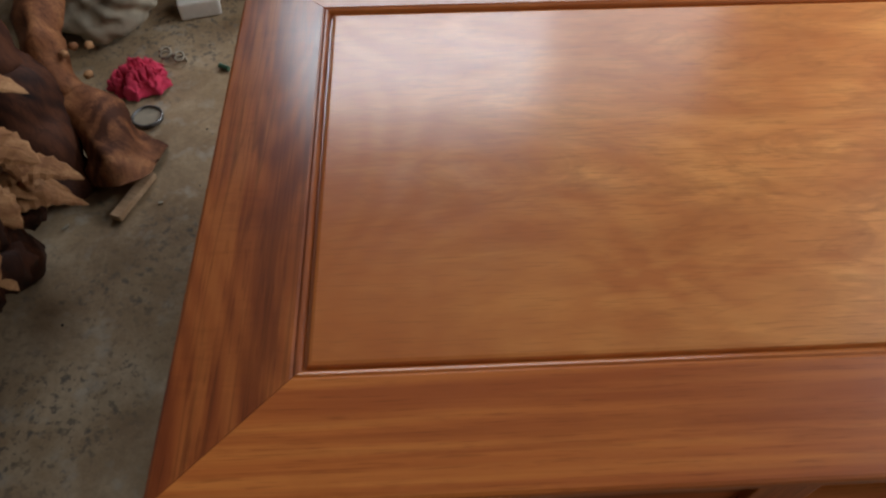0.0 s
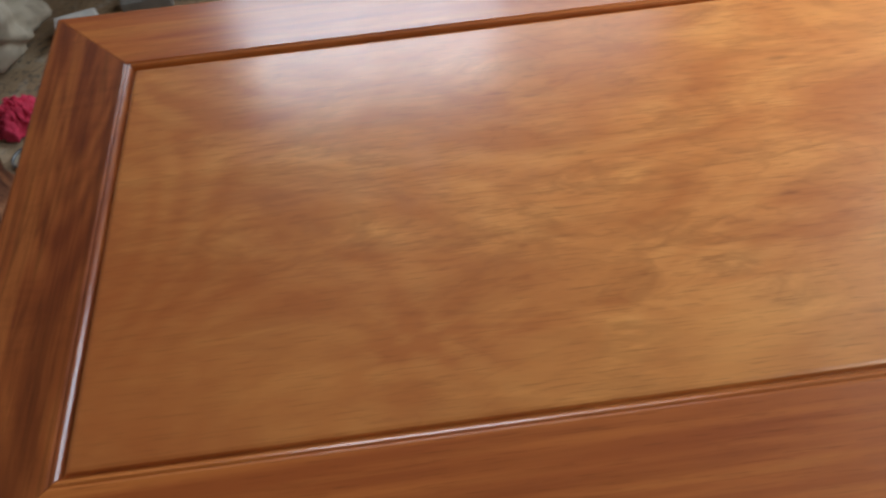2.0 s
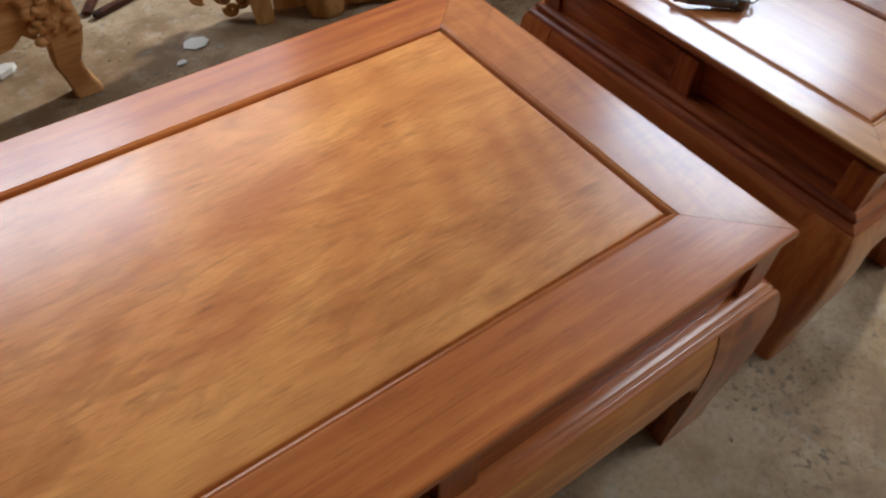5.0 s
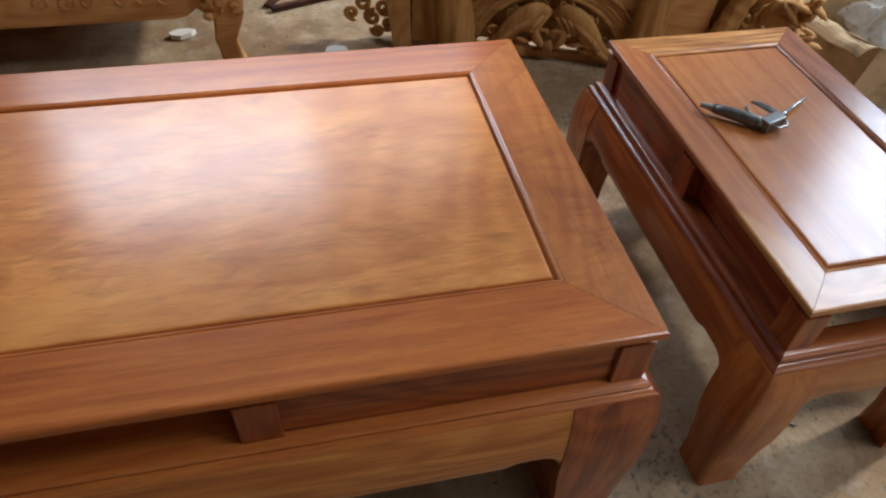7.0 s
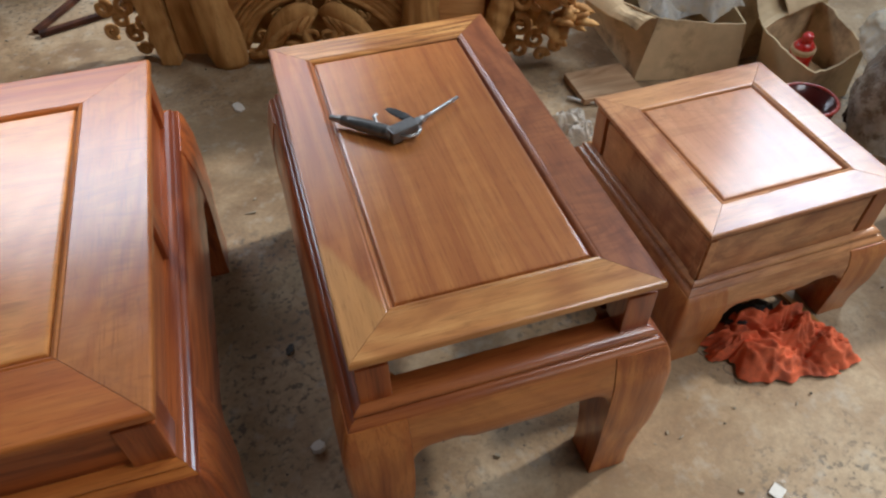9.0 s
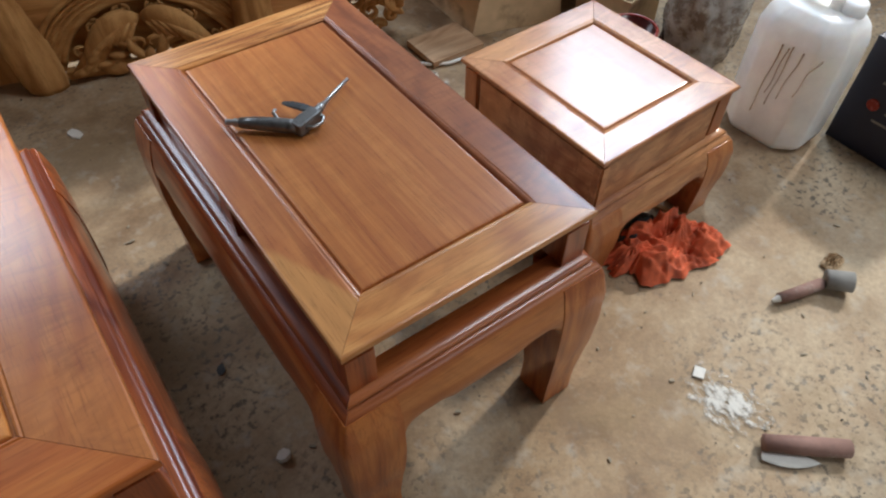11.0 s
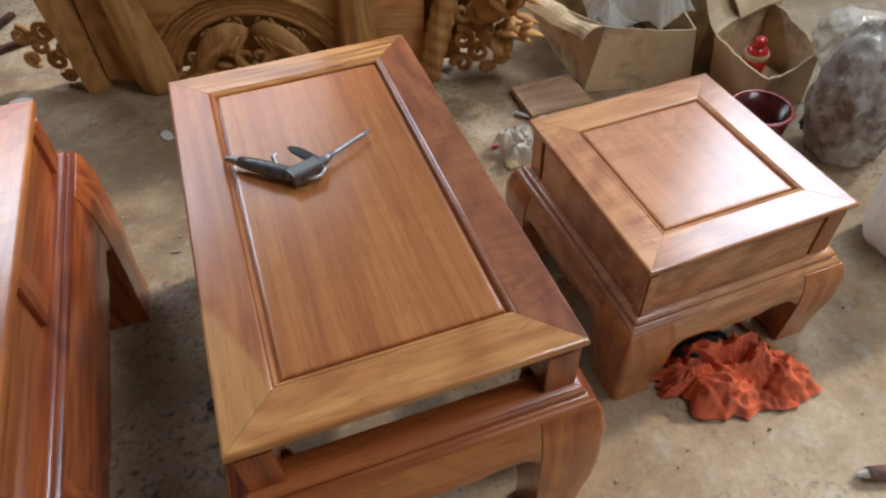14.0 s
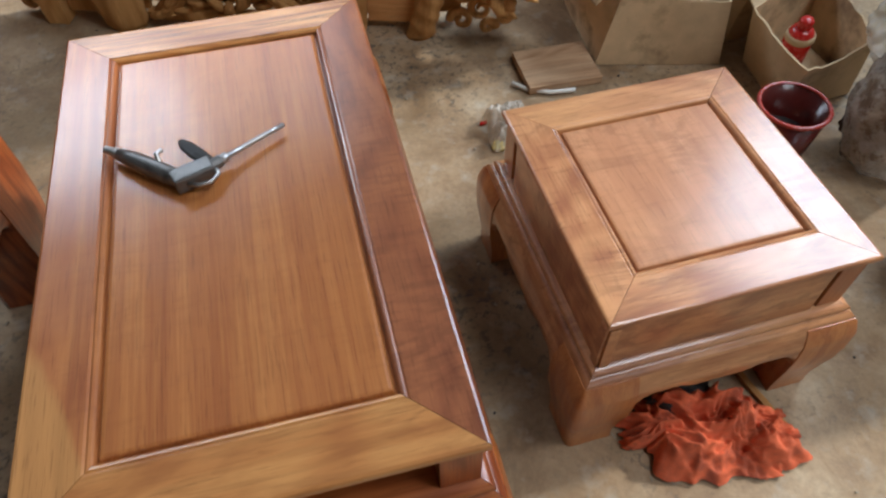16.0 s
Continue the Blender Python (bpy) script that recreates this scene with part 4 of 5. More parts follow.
def carved_bench(m):
    """An unvarnished bench: seat, carved front rail and two bowed, carved legs."""
    t = thing("carved_bench", m, "unvarnished pale hardwood bench with carved legs and scrolled front rail", "bench")
    bm = bmesh.new()
    rings = []
    for i in range(49):
        x = -1.60 + 1.585 * i / 48
        d = -0.015 - x
        low = 0.165 + (0.030 * math.sin(math.pi * min(1, d / 0.07)) if d < 0.07 else 0.0)
        rings.append([(x, 0.0, 0.292), (x, -0.004, 0.24), (x, 0.0, low), (x, 0.028, low), (x, 0.028, 0.292)])
    loft(bm, rings)
    part("front_rail", bm, M_RAW_PINK, t)
    part("rail_moulding", boxed(-1.62, 0.10, -0.022, 0.05, 0.292, 0.318, bevel=0.006), M_RAW_PINK, t)
    # seat's unseen rear is deepened to darken the floor below
    part("seat", boxed(-1.62, 0.12, -0.012, 0.90, 0.319, 0.350, bevel=0.006), M_RAW_PINK, t)
    for sx, cx in ((1, -0.19), (-1, -0.40)):
        for k, (dx, r, st) in enumerate(((0.0, 0.026, 0.3), (0.062, 0.024, 3.4), (-0.055, 0.022, 2.2))):
            bm = bmesh.new()
            sweep(bm, spiral(cx + dx * sx, 0.235, r, 1.35, st, -0.005, sx), [0.0042 - 0.0018 * i / 22 for i in range(23)], 7)
            part("rail_scroll", bm, M_RAW_PINK, t, smooth=True)
    for x0 in (0.0, -1.60):
        bm = bmesh.new()
        rings = []
        for i in range(25):
            z = 0.292 * (1 - i / 24)
            s = i / 24
            off = 0.020 * math.sin(math.pi * min(1, s * 1.5)) + 0.028 * s ** 3 - 0.012 * s
            w = 0.116 - 0.056 * min(1, s * 1.35) ** 1.2 + 0.012 * max(0, s - 0.85) / 0.15
            rings.append([(x0 + px * w + 0.02 + off * 1.2, -0.012 - off * 0.6 + py * w * 0.8, z) for px, py in ((-0.5, 0), (-0.4, -0.1), (0.4, -0.1), (0.5, 0), (0.5, 0.8), (-0.5, 0.8))])
        loft(bm, rings)
        leg = part("leg", bm, M_RAW_PINK, t, smooth=False)
        rng = random.Random(8)
        for _ in range(22):
            bm = bmesh.new()
            blob(bm, (x0 + 0.02 + rng.uniform(-0.045, 0.05), -0.028 + rng.uniform(-0.006, 0.006), rng.uniform(0.17, 0.29)), (rng.uniform(0.009, 0.018), 0.012, rng.uniform(0.009, 0.018)), rng.random() * 9, 0.3, 2.0, 2, False)
            part("carved_knob", bm, M_RAW_PINK, leg, smooth=True)
    # unseen board, added to keep window light from under the bench
    part("back_rail", boxed(-1.60, 0.10, 0.84, 0.87, 0.02, 0.318), M_RAW_PINK, t)
    return t


carved_bench(pose(0.760, 1.46, 0))


# ---- cartons and vessels by the wall ----
def carton(name, m, label, low, high, flaps, thick=0.004):
    """An open, battered carton from four low and four high corners, with folded-out flaps (side, length, drop)."""
    t = thing(name, m, label, "cardboard box")
    low, high = [Vector(p) for p in low], [Vector(p) for p in high]
    mid = sum(low, Vector()) / 4
    for k in range(4):
        a, b, c, d = low[k], low[(k + 1) % 4], high[(k + 1) % 4], high[k]
        nrm = (b - a).cross(d - a).normalized()
        if nrm.dot((a + b) / 2 - mid) < 0:
            nrm = -nrm
        bm = bmesh.new()
        n = 10
        grid = [[None] * (n + 1) for _ in range(n + 1)]
        back = [[None] * (n + 1) for _ in range(n + 1)]
        for i in range(n + 1):
            for j in range(n + 1):
                p = a.lerp(b, i / n).lerp(d.lerp(c, i / n), j / n)
                w = math.sin(math.pi * i / n) * (0.3 + 0.7 * j / n)
                if j == n and 0 < i < n:
                    p = p + Vector((0, 0, 0.010 * noise.noise(Vector((p.x * 31, p.y * 31, k))) - 0.002))
                p = p + nrm * (0.008 * w * noise.noise(p * 9 + Vector((k, 0, 0))) + 0.006 * w)
                grid[i][j], back[i][j] = bm.verts.new(p), bm.verts.new(p - nrm * thick)
        for i in range(n):
            for j in range(n):
                bm.faces.new((grid[i][j], grid[i + 1][j], grid[i + 1][j + 1], grid[i][j + 1]))
                bm.faces.new((back[i][j], back[i][j + 1], back[i + 1][j + 1], back[i + 1][j]))
            bm.faces.new((grid[i][n], grid[i + 1][n], back[i + 1][n], back[i][n]))
        part("carton_side", bm, M_CARD, t)
    bm = bmesh.new()
    loft(bm, [[p + Vector((0, 0, 0.003)) for p in low], [p + Vector((0, 0, 0.008)) for p in low]])
    part("carton_bottom", bm, M_CARD_IN, t)
    for k, length, drop in flaps:
        d, c = high[k], high[(k + 1) % 4]
        out = ((d + c) / 2 - sum(high, Vector()) / 4)
        out.z = 0
        out.normalize()
        bm = bmesh.new()
        rows = []
        for i in range(9):
            p = d.lerp(c, 0.03 + 0.94 * i / 8)
            row = []
            for j in range(6):
                f = j / 5
                q = p + out * (length * f * (1 - 0.1 * f)) + Vector((0, 0, -drop * f * f + 0.012 * noise.noise(p * 14 + Vector((f, 0, k)))))
                row.append(q)
            rows.append(row + [q + Vector((0, 0, -thick)) for q in row[::-1]])
        loft(bm, rows)
        part("flap", bm, M_CARD, t)
    return t


carton("carton", pose(0, 0, 0), "battered brown cardboard box heaped with plastic film on the floor",
       [(2.665, 0.955, 0.0), (2.965, 0.880, 0.0), (3.02, 1.26, 0.0), (2.69, 1.30, 0.0)], [(2.700, 0.950, 0.200), (2.935, 0.876, 0.182), (3.00, 1.25, 0.22), (2.57, 1.22, 0.22)], [(3, 0.06, 0.03), (2, 0.12, -0.05)])
carton("carton", pose(0, 0, 0), "open brown cardboard box holding a red bottle",
       [(3.03, 0.880, 0.0), (3.02, 0.690, 0.0), (3.21, 0.700, 0.0), (3.22, 0.930, 0.0)], [(2.990, 0.865, 0.165), (3.002, 0.645, 0.150), (3.185, 0.685, 0.170), (3.200, 0.920, 0.200)], [(3, 0.09, -0.07)])
carton("carton", pose(0, 0, 0), "torn brown cardboard box leaning by the bags",
       [(3.00, 1.02, 0.0), (3.02, 0.96, 0.0), (3.30, 0.99, 0.0), (3.30, 1.25, 0.0)], [(3.00, 1.04, 0.27), (3.06, 0.955, 0.235), (3.32, 0.98, 0.26), (3.32, 1.25, 0.30)], [(1, 0.08, 0.05), (3, 0.08, -0.02)])


def film_heap(name, at, size, seed, mat, label, crease=1.0):
    """A stuffed bag or crumpled paper: a lump with creases."""
    bm = bmesh.new()
    made = bmesh.ops.create_icosphere(bm, subdivisions=5, radius=1.0)
    a, b = Vector((seed, 0, 0)), Vector((0, seed, 0))
    for v in made["verts"]:
        p = v.co.copy()
        w = p + noise.noise_vector(p * 1.7 + b) * 0.35
        k = 1 + 0.16 * noise.noise(p * 1.4 + a) + crease * (0.10 * (1 - 2.4 * abs(noise.noise(w * 1.6 + a))) + 0.05 * (1 - 2.2 * abs(noise.noise(w * 4.0 + b))) + 0.035 * (1 - 2 * abs(noise.noise(Vector((w.x * 9, w.y * 9, w.z * 3.2)) + a))))
        q = Vector((p.x * size[0] * k, p.y * size[1] * k, p.z * size[2] * k))
        q.z = max(q.z, -size[2] * 0.8)
        v.co = q + Vector(at)
    return tagged(part(name, bm, mat, smooth=True), label, "paper" if "paper" in name else "plastic bag")


def film_sheet(name, at, rx, ry, high, seed, mat, label, turn=0.0):
    """A thin sheet of film in a few broad, soft folds, its edges turned down over what is below it."""
    bm = bmesh.new()
    n = 56
    rows = []
    for i in range(n + 1):
        row = []
        for k in range(n + 1):
            u, v = 2 * i / n - 1, 2 * k / n - 1
            p = Vector((u * 1.3, v * 1.3, seed))
            w = p + noise.noise_vector(p * 0.9) * 0.5
            fold = 1 - 2.0 * abs(noise.noise(w * 1.25))
            fine = 1 - 2.0 * abs(noise.noise(w * 3.6 + Vector((4, 2, 0))))
            edge = 1 + 0.20 * noise.noise(Vector((u * 1.4, v * 1.4, seed + 3)))
            drop = max(0.0, max(abs(u), abs(v)) - 0.62) / 0.38
            q = Vector((u * rx * edge, v * ry * edge, 0.0))
            q.rotate(Euler((0, 0, turn)))
            row.append(Vector(at) + Vector((q.x, q.y, max(0.001, high * (0.45 + 0.42 * fold + 0.13 * fine) * (1 - 0.85 * drop * drop)))))
        rows.append([bm.verts.new(q) for q in row])
    for a, b in zip(rows, rows[1:]):
        for i in range(n):
            bm.faces.new((a[i], a[i + 1], b[i + 1], b[i]))
    return tagged(part(name, bm, mat, smooth=True), label, "plastic film")


film_sheet("plastic_film", (2.855, 1.075, 0.178), 0.135, 0.120, 0.075, 2.0, M_FILM, "crumpled clear plastic film spilling from the cardboard box")
film_sheet("plastic_film", (2.875, 1.045, 0.186), 0.120, 0.105, 0.110, 7.0, M_FILM_PALE, "crumpled pale plastic film heaped on the cardboard box", 0.6)
film_sheet("plastic_film", (2.840, 1.120, 0.150), 0.110, 0.110, 0.060, 13.0, M_FILM_PALE, "crumpled pale plastic film inside the cardboard box", 1.4)
film_heap("plastic_bag", (3.150, 0.490, 0.150), (0.110, 0.10, 0.180), 4.0, M_FILM_DIRTY, "dirty clear plastic bag stuffed with dark scraps", 1.0)
film_heap("plastic_bag", (3.20, 0.605, 0.235), (0.10, 0.09, 0.07), 9.0, M_FILM_PALE, "crumpled pale plastic bag lying on other bags")
film_sheet("plastic_bag", (2.385, 0.772, 0.001), 0.050, 0.060, 0.060, 11.0, M_FILM, "small clear plastic bag on the concrete floor")
bm = bmesh.new()
for j in range(26):
    rng = random.Random(40 + j)
    blob(bm, (3.15 + rng.uniform(-0.07, 0.07), 0.50 + rng.uniform(-0.07, 0.07), rng.uniform(0.03, 0.21)), (0.020 * rng.uniform(0.6, 1.2), 0.018, 0.024 * rng.uniform(0.5, 1.3)), j * 1.7, 0.6, 3.0, 2)
tagged(part("bag_scraps", bm, M_ROOT_DARK), "dark wood scraps inside the plastic bag", "scraps", kind="stuff")
bm = bmesh.new()
sweep(bm, [(3.135, 0.435, 0.262), (3.125, 0.425, 0.290), (3.12, 0.42, 0.300)], [0.020, 0.021, 0.012], 14)
tagged(part("bottle_cap", bm, M_BLACK), "black screw cap on top of the bagged scraps", "cap")

# red bottle
t = thing("spray_bottle", pose(3.085, 0.795, 0.048, 6, -5, 0), "red bottle with pale band standing inside the cardboard box", "bottle")
part("bottle_body", lathe(bmesh.new(), [(0.030, 0.0), (0.032, 0.005), (0.032, 0.075), (0.028, 0.092), (0.020, 0.104)]), M_RED, t, smooth=True)
part("band", lathe(bmesh.new(), [(0.0325, 0.074), (0.0335, 0.077), (0.0325, 0.086), (0.030, 0.090)]), M_PAPER_BROWN, t, "pale band", smooth=True)
part("cap", lathe(bmesh.new(), [(0.014, 0.104), (0.0155, 0.107), (0.0155, 0.124), (0.012, 0.129)]), M_RED, t, smooth=True)
tagged(part("red_disc", lathe(bmesh.new(), [(0.026, 0.0), (0.028, 0.004), (0.028, 0.014), (0.024, 0.017)], (3.060, 0.712, 0.009)), M_RED, smooth=True), "red plastic disc inside the cardboard box", "disc")

film_heap("crumpled_paper", (3.105, 0.79, 0.03), (0.07, 0.085, 0.028), 15.0, M_PAPER_BROWN, "crumpled brown paper at the bottom of the cardboard box")

# varnish bucket
t = thing("bucket", pose(2.935, 0.572, 0) @ Matrix.Diagonal((1.18, 1.18, 1.0, 1)), "small red-brown varnish bucket half full on the floor", "bucket")
part("bucket_wall", lathe(bmesh.new(), [(0.048, 0.0), (0.050, 0.004), (0.061, 0.130), (0.058, 0.130), (0.0475, 0.010), (0.046, 0.006)], caps=False), M_BUCKET, t, smooth=True)
part("bucket_base", lathe(bmesh.new(), [(0.048, 0.001), (0.048, 0.006)]), M_BUCKET, t)
part("rim", lathe(bmesh.new(), [(0.0605, 0.1265), (0.0645, 0.1285), (0.0650, 0.1320), (0.0610, 0.1345), (0.0572, 0.1335), (0.0575, 0.1300)], caps=False), M_RIM, t, "glossy red rim", smooth=True)
part("varnish", lathe(bmesh.new(), [(0.0500, 0.048), (0.0505, 0.050)]), M_BLACK, t, "dark liquid varnish")

# jerrycan
t = thing("jerrycan", pose(3.072, 0.150, 0, 0, 0, 4), "white translucent plastic jerrycan with brown drips on the floor", "jerrycan")


def eight_sided(a, b, c, z):
    """A rectangle with cut corners at the height z."""
    return [(-a, -b + c, z), (-a + c, -b, z), (a - c, -b, z), (a, -b + c, z), (a, b - c, z), (a - c, b, z), (-a + c, b, z), (-a, b - c, z)]


bm = bmesh.new()
loft(bm, [eight_sided(0.084, 0.100, 0.040, 0.0), eight_sided(0.098, 0.114, 0.048, 0.020), eight_sided(0.102, 0.118, 0.050, 0.160), eight_sided(0.101, 0.117, 0.050, 0.295),
          eight_sided(0.090, 0.106, 0.046, 0.335), eight_sided(0.066, 0.082, 0.034, 0.362)])
bmesh.ops.bevel(bm, geom=bm.edges[:], offset=0.007, segments=3, affect="EDGES", profile=0.5)
part("can_body", bm, M_CAN, t, smooth=True)
bm = bmesh.new()
sweep(bm, [(0.0, -0.030, 0.352), (0.0, -0.026, 0.386), (0.0, 0.0, 0.396), (0.0, 0.040, 0.392), (0.0, 0.070, 0.350)], [0.018, 0.017, 0.016, 0.016, 0.017], 14)
part("handle", bm, M_CAN, t, smooth=True)
part("cap", lathe(bmesh.new(), [(0.025, 0.355), (0.027, 0.360), (0.027, 0.384), (0.023, 0.389)], (0.012, -0.062, 0.0)), M_CAN, t, smooth=True)
for j, (u, z0, z1, du) in enumerate(((0.40, 0.285, 0.085, -0.10), (0.52, 0.282, 0.150, -0.08), (0.60, 0.290, 0.120, -0.08), (0.80, 0.286, 0.150, -0.14), (1.05, 0.280, 0.175, -0.12))):
    bm = bmesh.new()
    pts = []
    for i in range(11):
        f = i / 10
        w = u + du * f + 0.012 * math.sin(8 * f + 2 * j)
        x, y = (-0.1022, 0.068 - 0.136 * w) if w < 1 else (-0.1022 + 0.25 * (w - 1), -0.068 - 0.25 * (w - 1))
        pts.append((x, y, z0 + (z1 - z0) * f))
    sweep(bm, pts, [0.0030, 0.0024, 0.0022, 0.0018, 0.0020, 0.0016, 0.0018, 0.0014, 0.0016, 0.0014, 0.0022], 6, 0.5)
    part("drip", bm, M_STAIN, t, "brown varnish drip")

t = thing("printed_carton", pose(3.285, -0.085, 0), "dark blue printed carton standing on the floor", "cardboard box")
part("carton_body", boxed(-0.12, 0.12, -0.125, 0.125, 0.0, 0.30, bevel=0.003), M_BLUE, t)
for j, (y0, y1, z) in enumerate(((-0.09, 0.02, 0.13), (-0.09, -0.01, 0.115), (-0.09, 0.04, 0.100), (-0.05, 0.06, 0.20))):
    part("print_bar", boxed(-0.1215, -0.1203, y0, y1, z, z + 0.006), M_ASH, t, "pale printed line")
bm = bmesh.new()
lathe(bm, [(0.016, 0.0), (0.016, 0.001)])
bmesh.ops.transform(bm, matrix=pose(-0.1203, 0.055, 0.14, 0, -90, 0), verts=bm.verts)
part("print_mark", bm, M_RIM, t, "small red printed round mark")

# board under the carton, and a loose strip
tagged(part("plank", boxed(2.47, 2.655, 0.885, 1.03, 0.0, 0.020, bevel=0.002), M_PLANK), "short pale plank lying on the concrete floor", "plank")
bm = bmesh.new()
sweep(bm, [(2.44, 0.93, 0.006), (2.47, 0.90, 0.006), (2.52, 0.875, 0.006), (2.58, 0.87, 0.006)], 0.006, 8, 0.8)
tagged(part("plastic_strip", bm, M_WHITE, smooth=True), "bent white plastic strip by the plank", "strip")

# rags
tagged(part("orange_rag", rag_pile(bmesh.new(), (2.478, 0.004, 0.001), ((-0.065, -0.014, 0.085, 0.058, 0.056), (0.030, 0.026, 0.046, 0.042, 0.088), (0.108, 0.000, 0.044, 0.040, 0.052), (-0.045, 0.034, 0.050, 0.026, 0.066)), 0.160, 0.074, 3.0, -0.26), M_ORANGE, smooth=True), "crumpled orange cloth rag on the concrete floor", "rag")
bm = bmesh.new()
blob(bm, (2.455, 0.058, 0.034), (0.055, 0.032, 0.038), 2.0, 0.4)
tagged(part("black_sponge", bm, M_BLACK, smooth=True), "black foam sponge beside the orange rag", "sponge")
tagged(part("wood_strip", boxed(-0.006, 0.006, -0.10, 0.10, 0.001, 0.008, bevel=0.001), M_RAW), "thin pale wood strip under the stool", "wood strip").matrix_world = pose(2.600, 0.060, 0, 0, 0, 14)

# scrap tubes
t = thing("rusty_tube", pose(2.640, -0.256, 0.0, 0, 0, 18), "short rusty brown tube lying on the floor", "tube")
bm = bmesh.new()
sweep(bm, [(-0.045, 0.030, 0.014), (0.0, 0.0, 0.014), (0.05, -0.030, 0.014)], [0.012, 0.013, 0.013], 14)
part("tube_wall", bm, M_RUST, t, smooth=True)
bm = bmesh.new()
sweep(bm, [(-0.058, 0.040, 0.010), (-0.045, 0.030, 0.014)], [0.004, 0.009], 8)
part("frayed_end", bm, M_WHITE, t, "whitish frayed end")
bm = lathe(bmesh.new(), [(0.020, 0.0), (0.022, 0.003), (0.023, 0.055), (0.021, 0.055), (0.019, 0.006)], caps=True)
bmesh.ops.transform(bm, matrix=pose(2.705, -0.268, 0.023, 84, 0, 40), verts=bm.verts)
tagged(part("grey_cup", bm, M_ASH, smooth=True), "ash-grey cup lying on its side on the floor", "cup")
t = thing("rusty_tube", pose(2.335, -0.475, 0.0, 0, 0, -8), "longer rusty brown tube with a pale torn wrapper", "tube")
bm = bmesh.new()
sweep(bm, [(-0.055, 0.035, 0.018), (0.0, 0.0, 0.018), (0.075, -0.045, 0.018)], [0.016, 0.018, 0.017], 16)
part("tube_wall", bm, M_RUST, t, smooth=True)
bm = bmesh.new()
leaf_blade(bm, (-0.070, 0.020, 0.006), (0.015, -0.040, 0.006), 0.016, 0.25)
part("wrapper", bm, M_WHITE, t, "pale torn paper wrapper")

# scraps that can be told apart
tagged(part("dry_leaf", cloth(bmesh.new(), (2.785, -0.243, 0.0), 0.034, 0.020, 0.022, 8.0, 10, 30), M_PAPER_BROWN), "curled dry brown shaving on the floor", "shaving")


def chip(name, x, y, w, d, turn, mat, label, category, thick=0.003, seed=0):
    bm = bmesh.new()
    n = 7
    ring = []
    rng = random.Random(seed)
    for k in range(n):
        q = 2 * math.pi * k / n
        ring.append((w * math.cos(q) * rng.uniform(0.75, 1.15), d * math.sin(q) * rng.uniform(0.75, 1.15)))
    loft(bm, [[(px, py, 0.0005) for px, py in ring], [(px * 0.97, py * 0.97, thick + 0.002 * rng.random()) for px, py in ring]])
    ob = part(name, bm, mat)
    ob.matrix_world = pose(x, y, 0, 0, 0, turn)
    return tagged(ob, label, category)


bm = boxed(-0.013, 0.013, -0.011, 0.011, 0.001, 0.004, bevel=0.001)
ob = tagged(part("white_chip", bm, M_WHITE), "small square white plastic chip on the floor", "chip")
ob.matrix_world = pose(2.313, -0.262, 0, 0, 0, 30)
chip("paper_scrap", 1.515, 1.185, 0.018, 0.030, 20, M_WHITE, "torn whitish paper scrap on the floor", "paper scrap", seed=3)
chip("paper_scrap", 1.120, 1.500, 0.042, 0.034, -10, M_WHITE, "square white paper scrap on the floor", "paper scrap", seed=12)
chip("paper_scrap", 1.050, 1.430, 0.016, 0.012, 0, M_WHITE, "tiny white paper scrap on the floor", "paper scrap", seed=5)
chip("paper_scrap", 0.62, 1.66, 0.045, 0.025, 15, M_WHITE, "crumpled white scrap under the bench", "paper scrap", 0.015, 6)
chip("red_scrap", 2.335, 0.815, 0.012, 0.006, 20, M_RED, "small red plastic scrap on the floor", "plastic scrap", seed=7)
chip("yellow_scrap", 2.350, 0.735, 0.018, 0.020, 40, M_YELLOW, "yellow paper scrap beside the stool", "paper scrap", seed=8)
chip("white_scrap", 1.560, 0.055, 0.014, 0.012, 10, M_WHITE, "crumpled white scrap between the tables", "paper scrap", 0.012, 9)
chip("dark_scrap", 1.540, 0.290, 0.014, 0.008, 60, M_BLACK, "small dark scrap between the tables", "scrap", 0.004, 10)
bm = bmesh.new()
loft(bm, [[(0.094 * r * math.cos(q), 0.094 * r * math.sin(q), 0.0006 + 0.0022 * (1 - r) ** 0.5 + 0.0004 * noise.noise(Vector((r * math.cos(q) * 9, r * math.sin(q) * 9, 2.0)))) for q in (2 * math.pi * k / 40 for k in range(40))] for r in (0.04, 0.2, 0.4, 0.6, 0.8, 1.0)], True, False)
ob = tagged(part("plaster_dust", bm, M_DUST, smooth=True), "dried white plaster spill on the concrete floor", "spill", kind="stuff")
ob.matrix_world = pose(2.305, -0.338, 0) @ Matrix.Diagonal((0.85, 1.2, 1.0, 1.0))

# fine litter
bm = bmesh.new()
rng = random.Random(77)
for _ in range(520):
    x, y = rng.uniform(-1.2, 3.4), rng.uniform(-0.9, 2.0)
    s = rng.uniform(0.0010, 0.0030) * (1.5 if rng.random() < 0.08 else 1.0)
    a = rng.uniform(0, 3.14)
    ln = s * rng.uniform(1, 3.2)
    c, d = math.cos(a), math.sin(a)
    pts = [(x + c * ln - d * s * 0.5, y + d * ln + c * s * 0.5), (x - c * ln - d * s * 0.6, y - d * ln + c * s * 0.6), (x - c * ln * 0.8 + d * s, y - d * ln * 0.8 - c * s), (x + c * ln * 0.7 + d * s, y + d * ln * 0.7 - c * s)]
    h = s * rng.uniform(0.3, 0.9)
    loft(bm, [[(px, py, 0.0) for px, py in pts], [(px * 0.98 + x * 0.02, py * 0.98 + y * 0.02, h) for px, py in pts]])
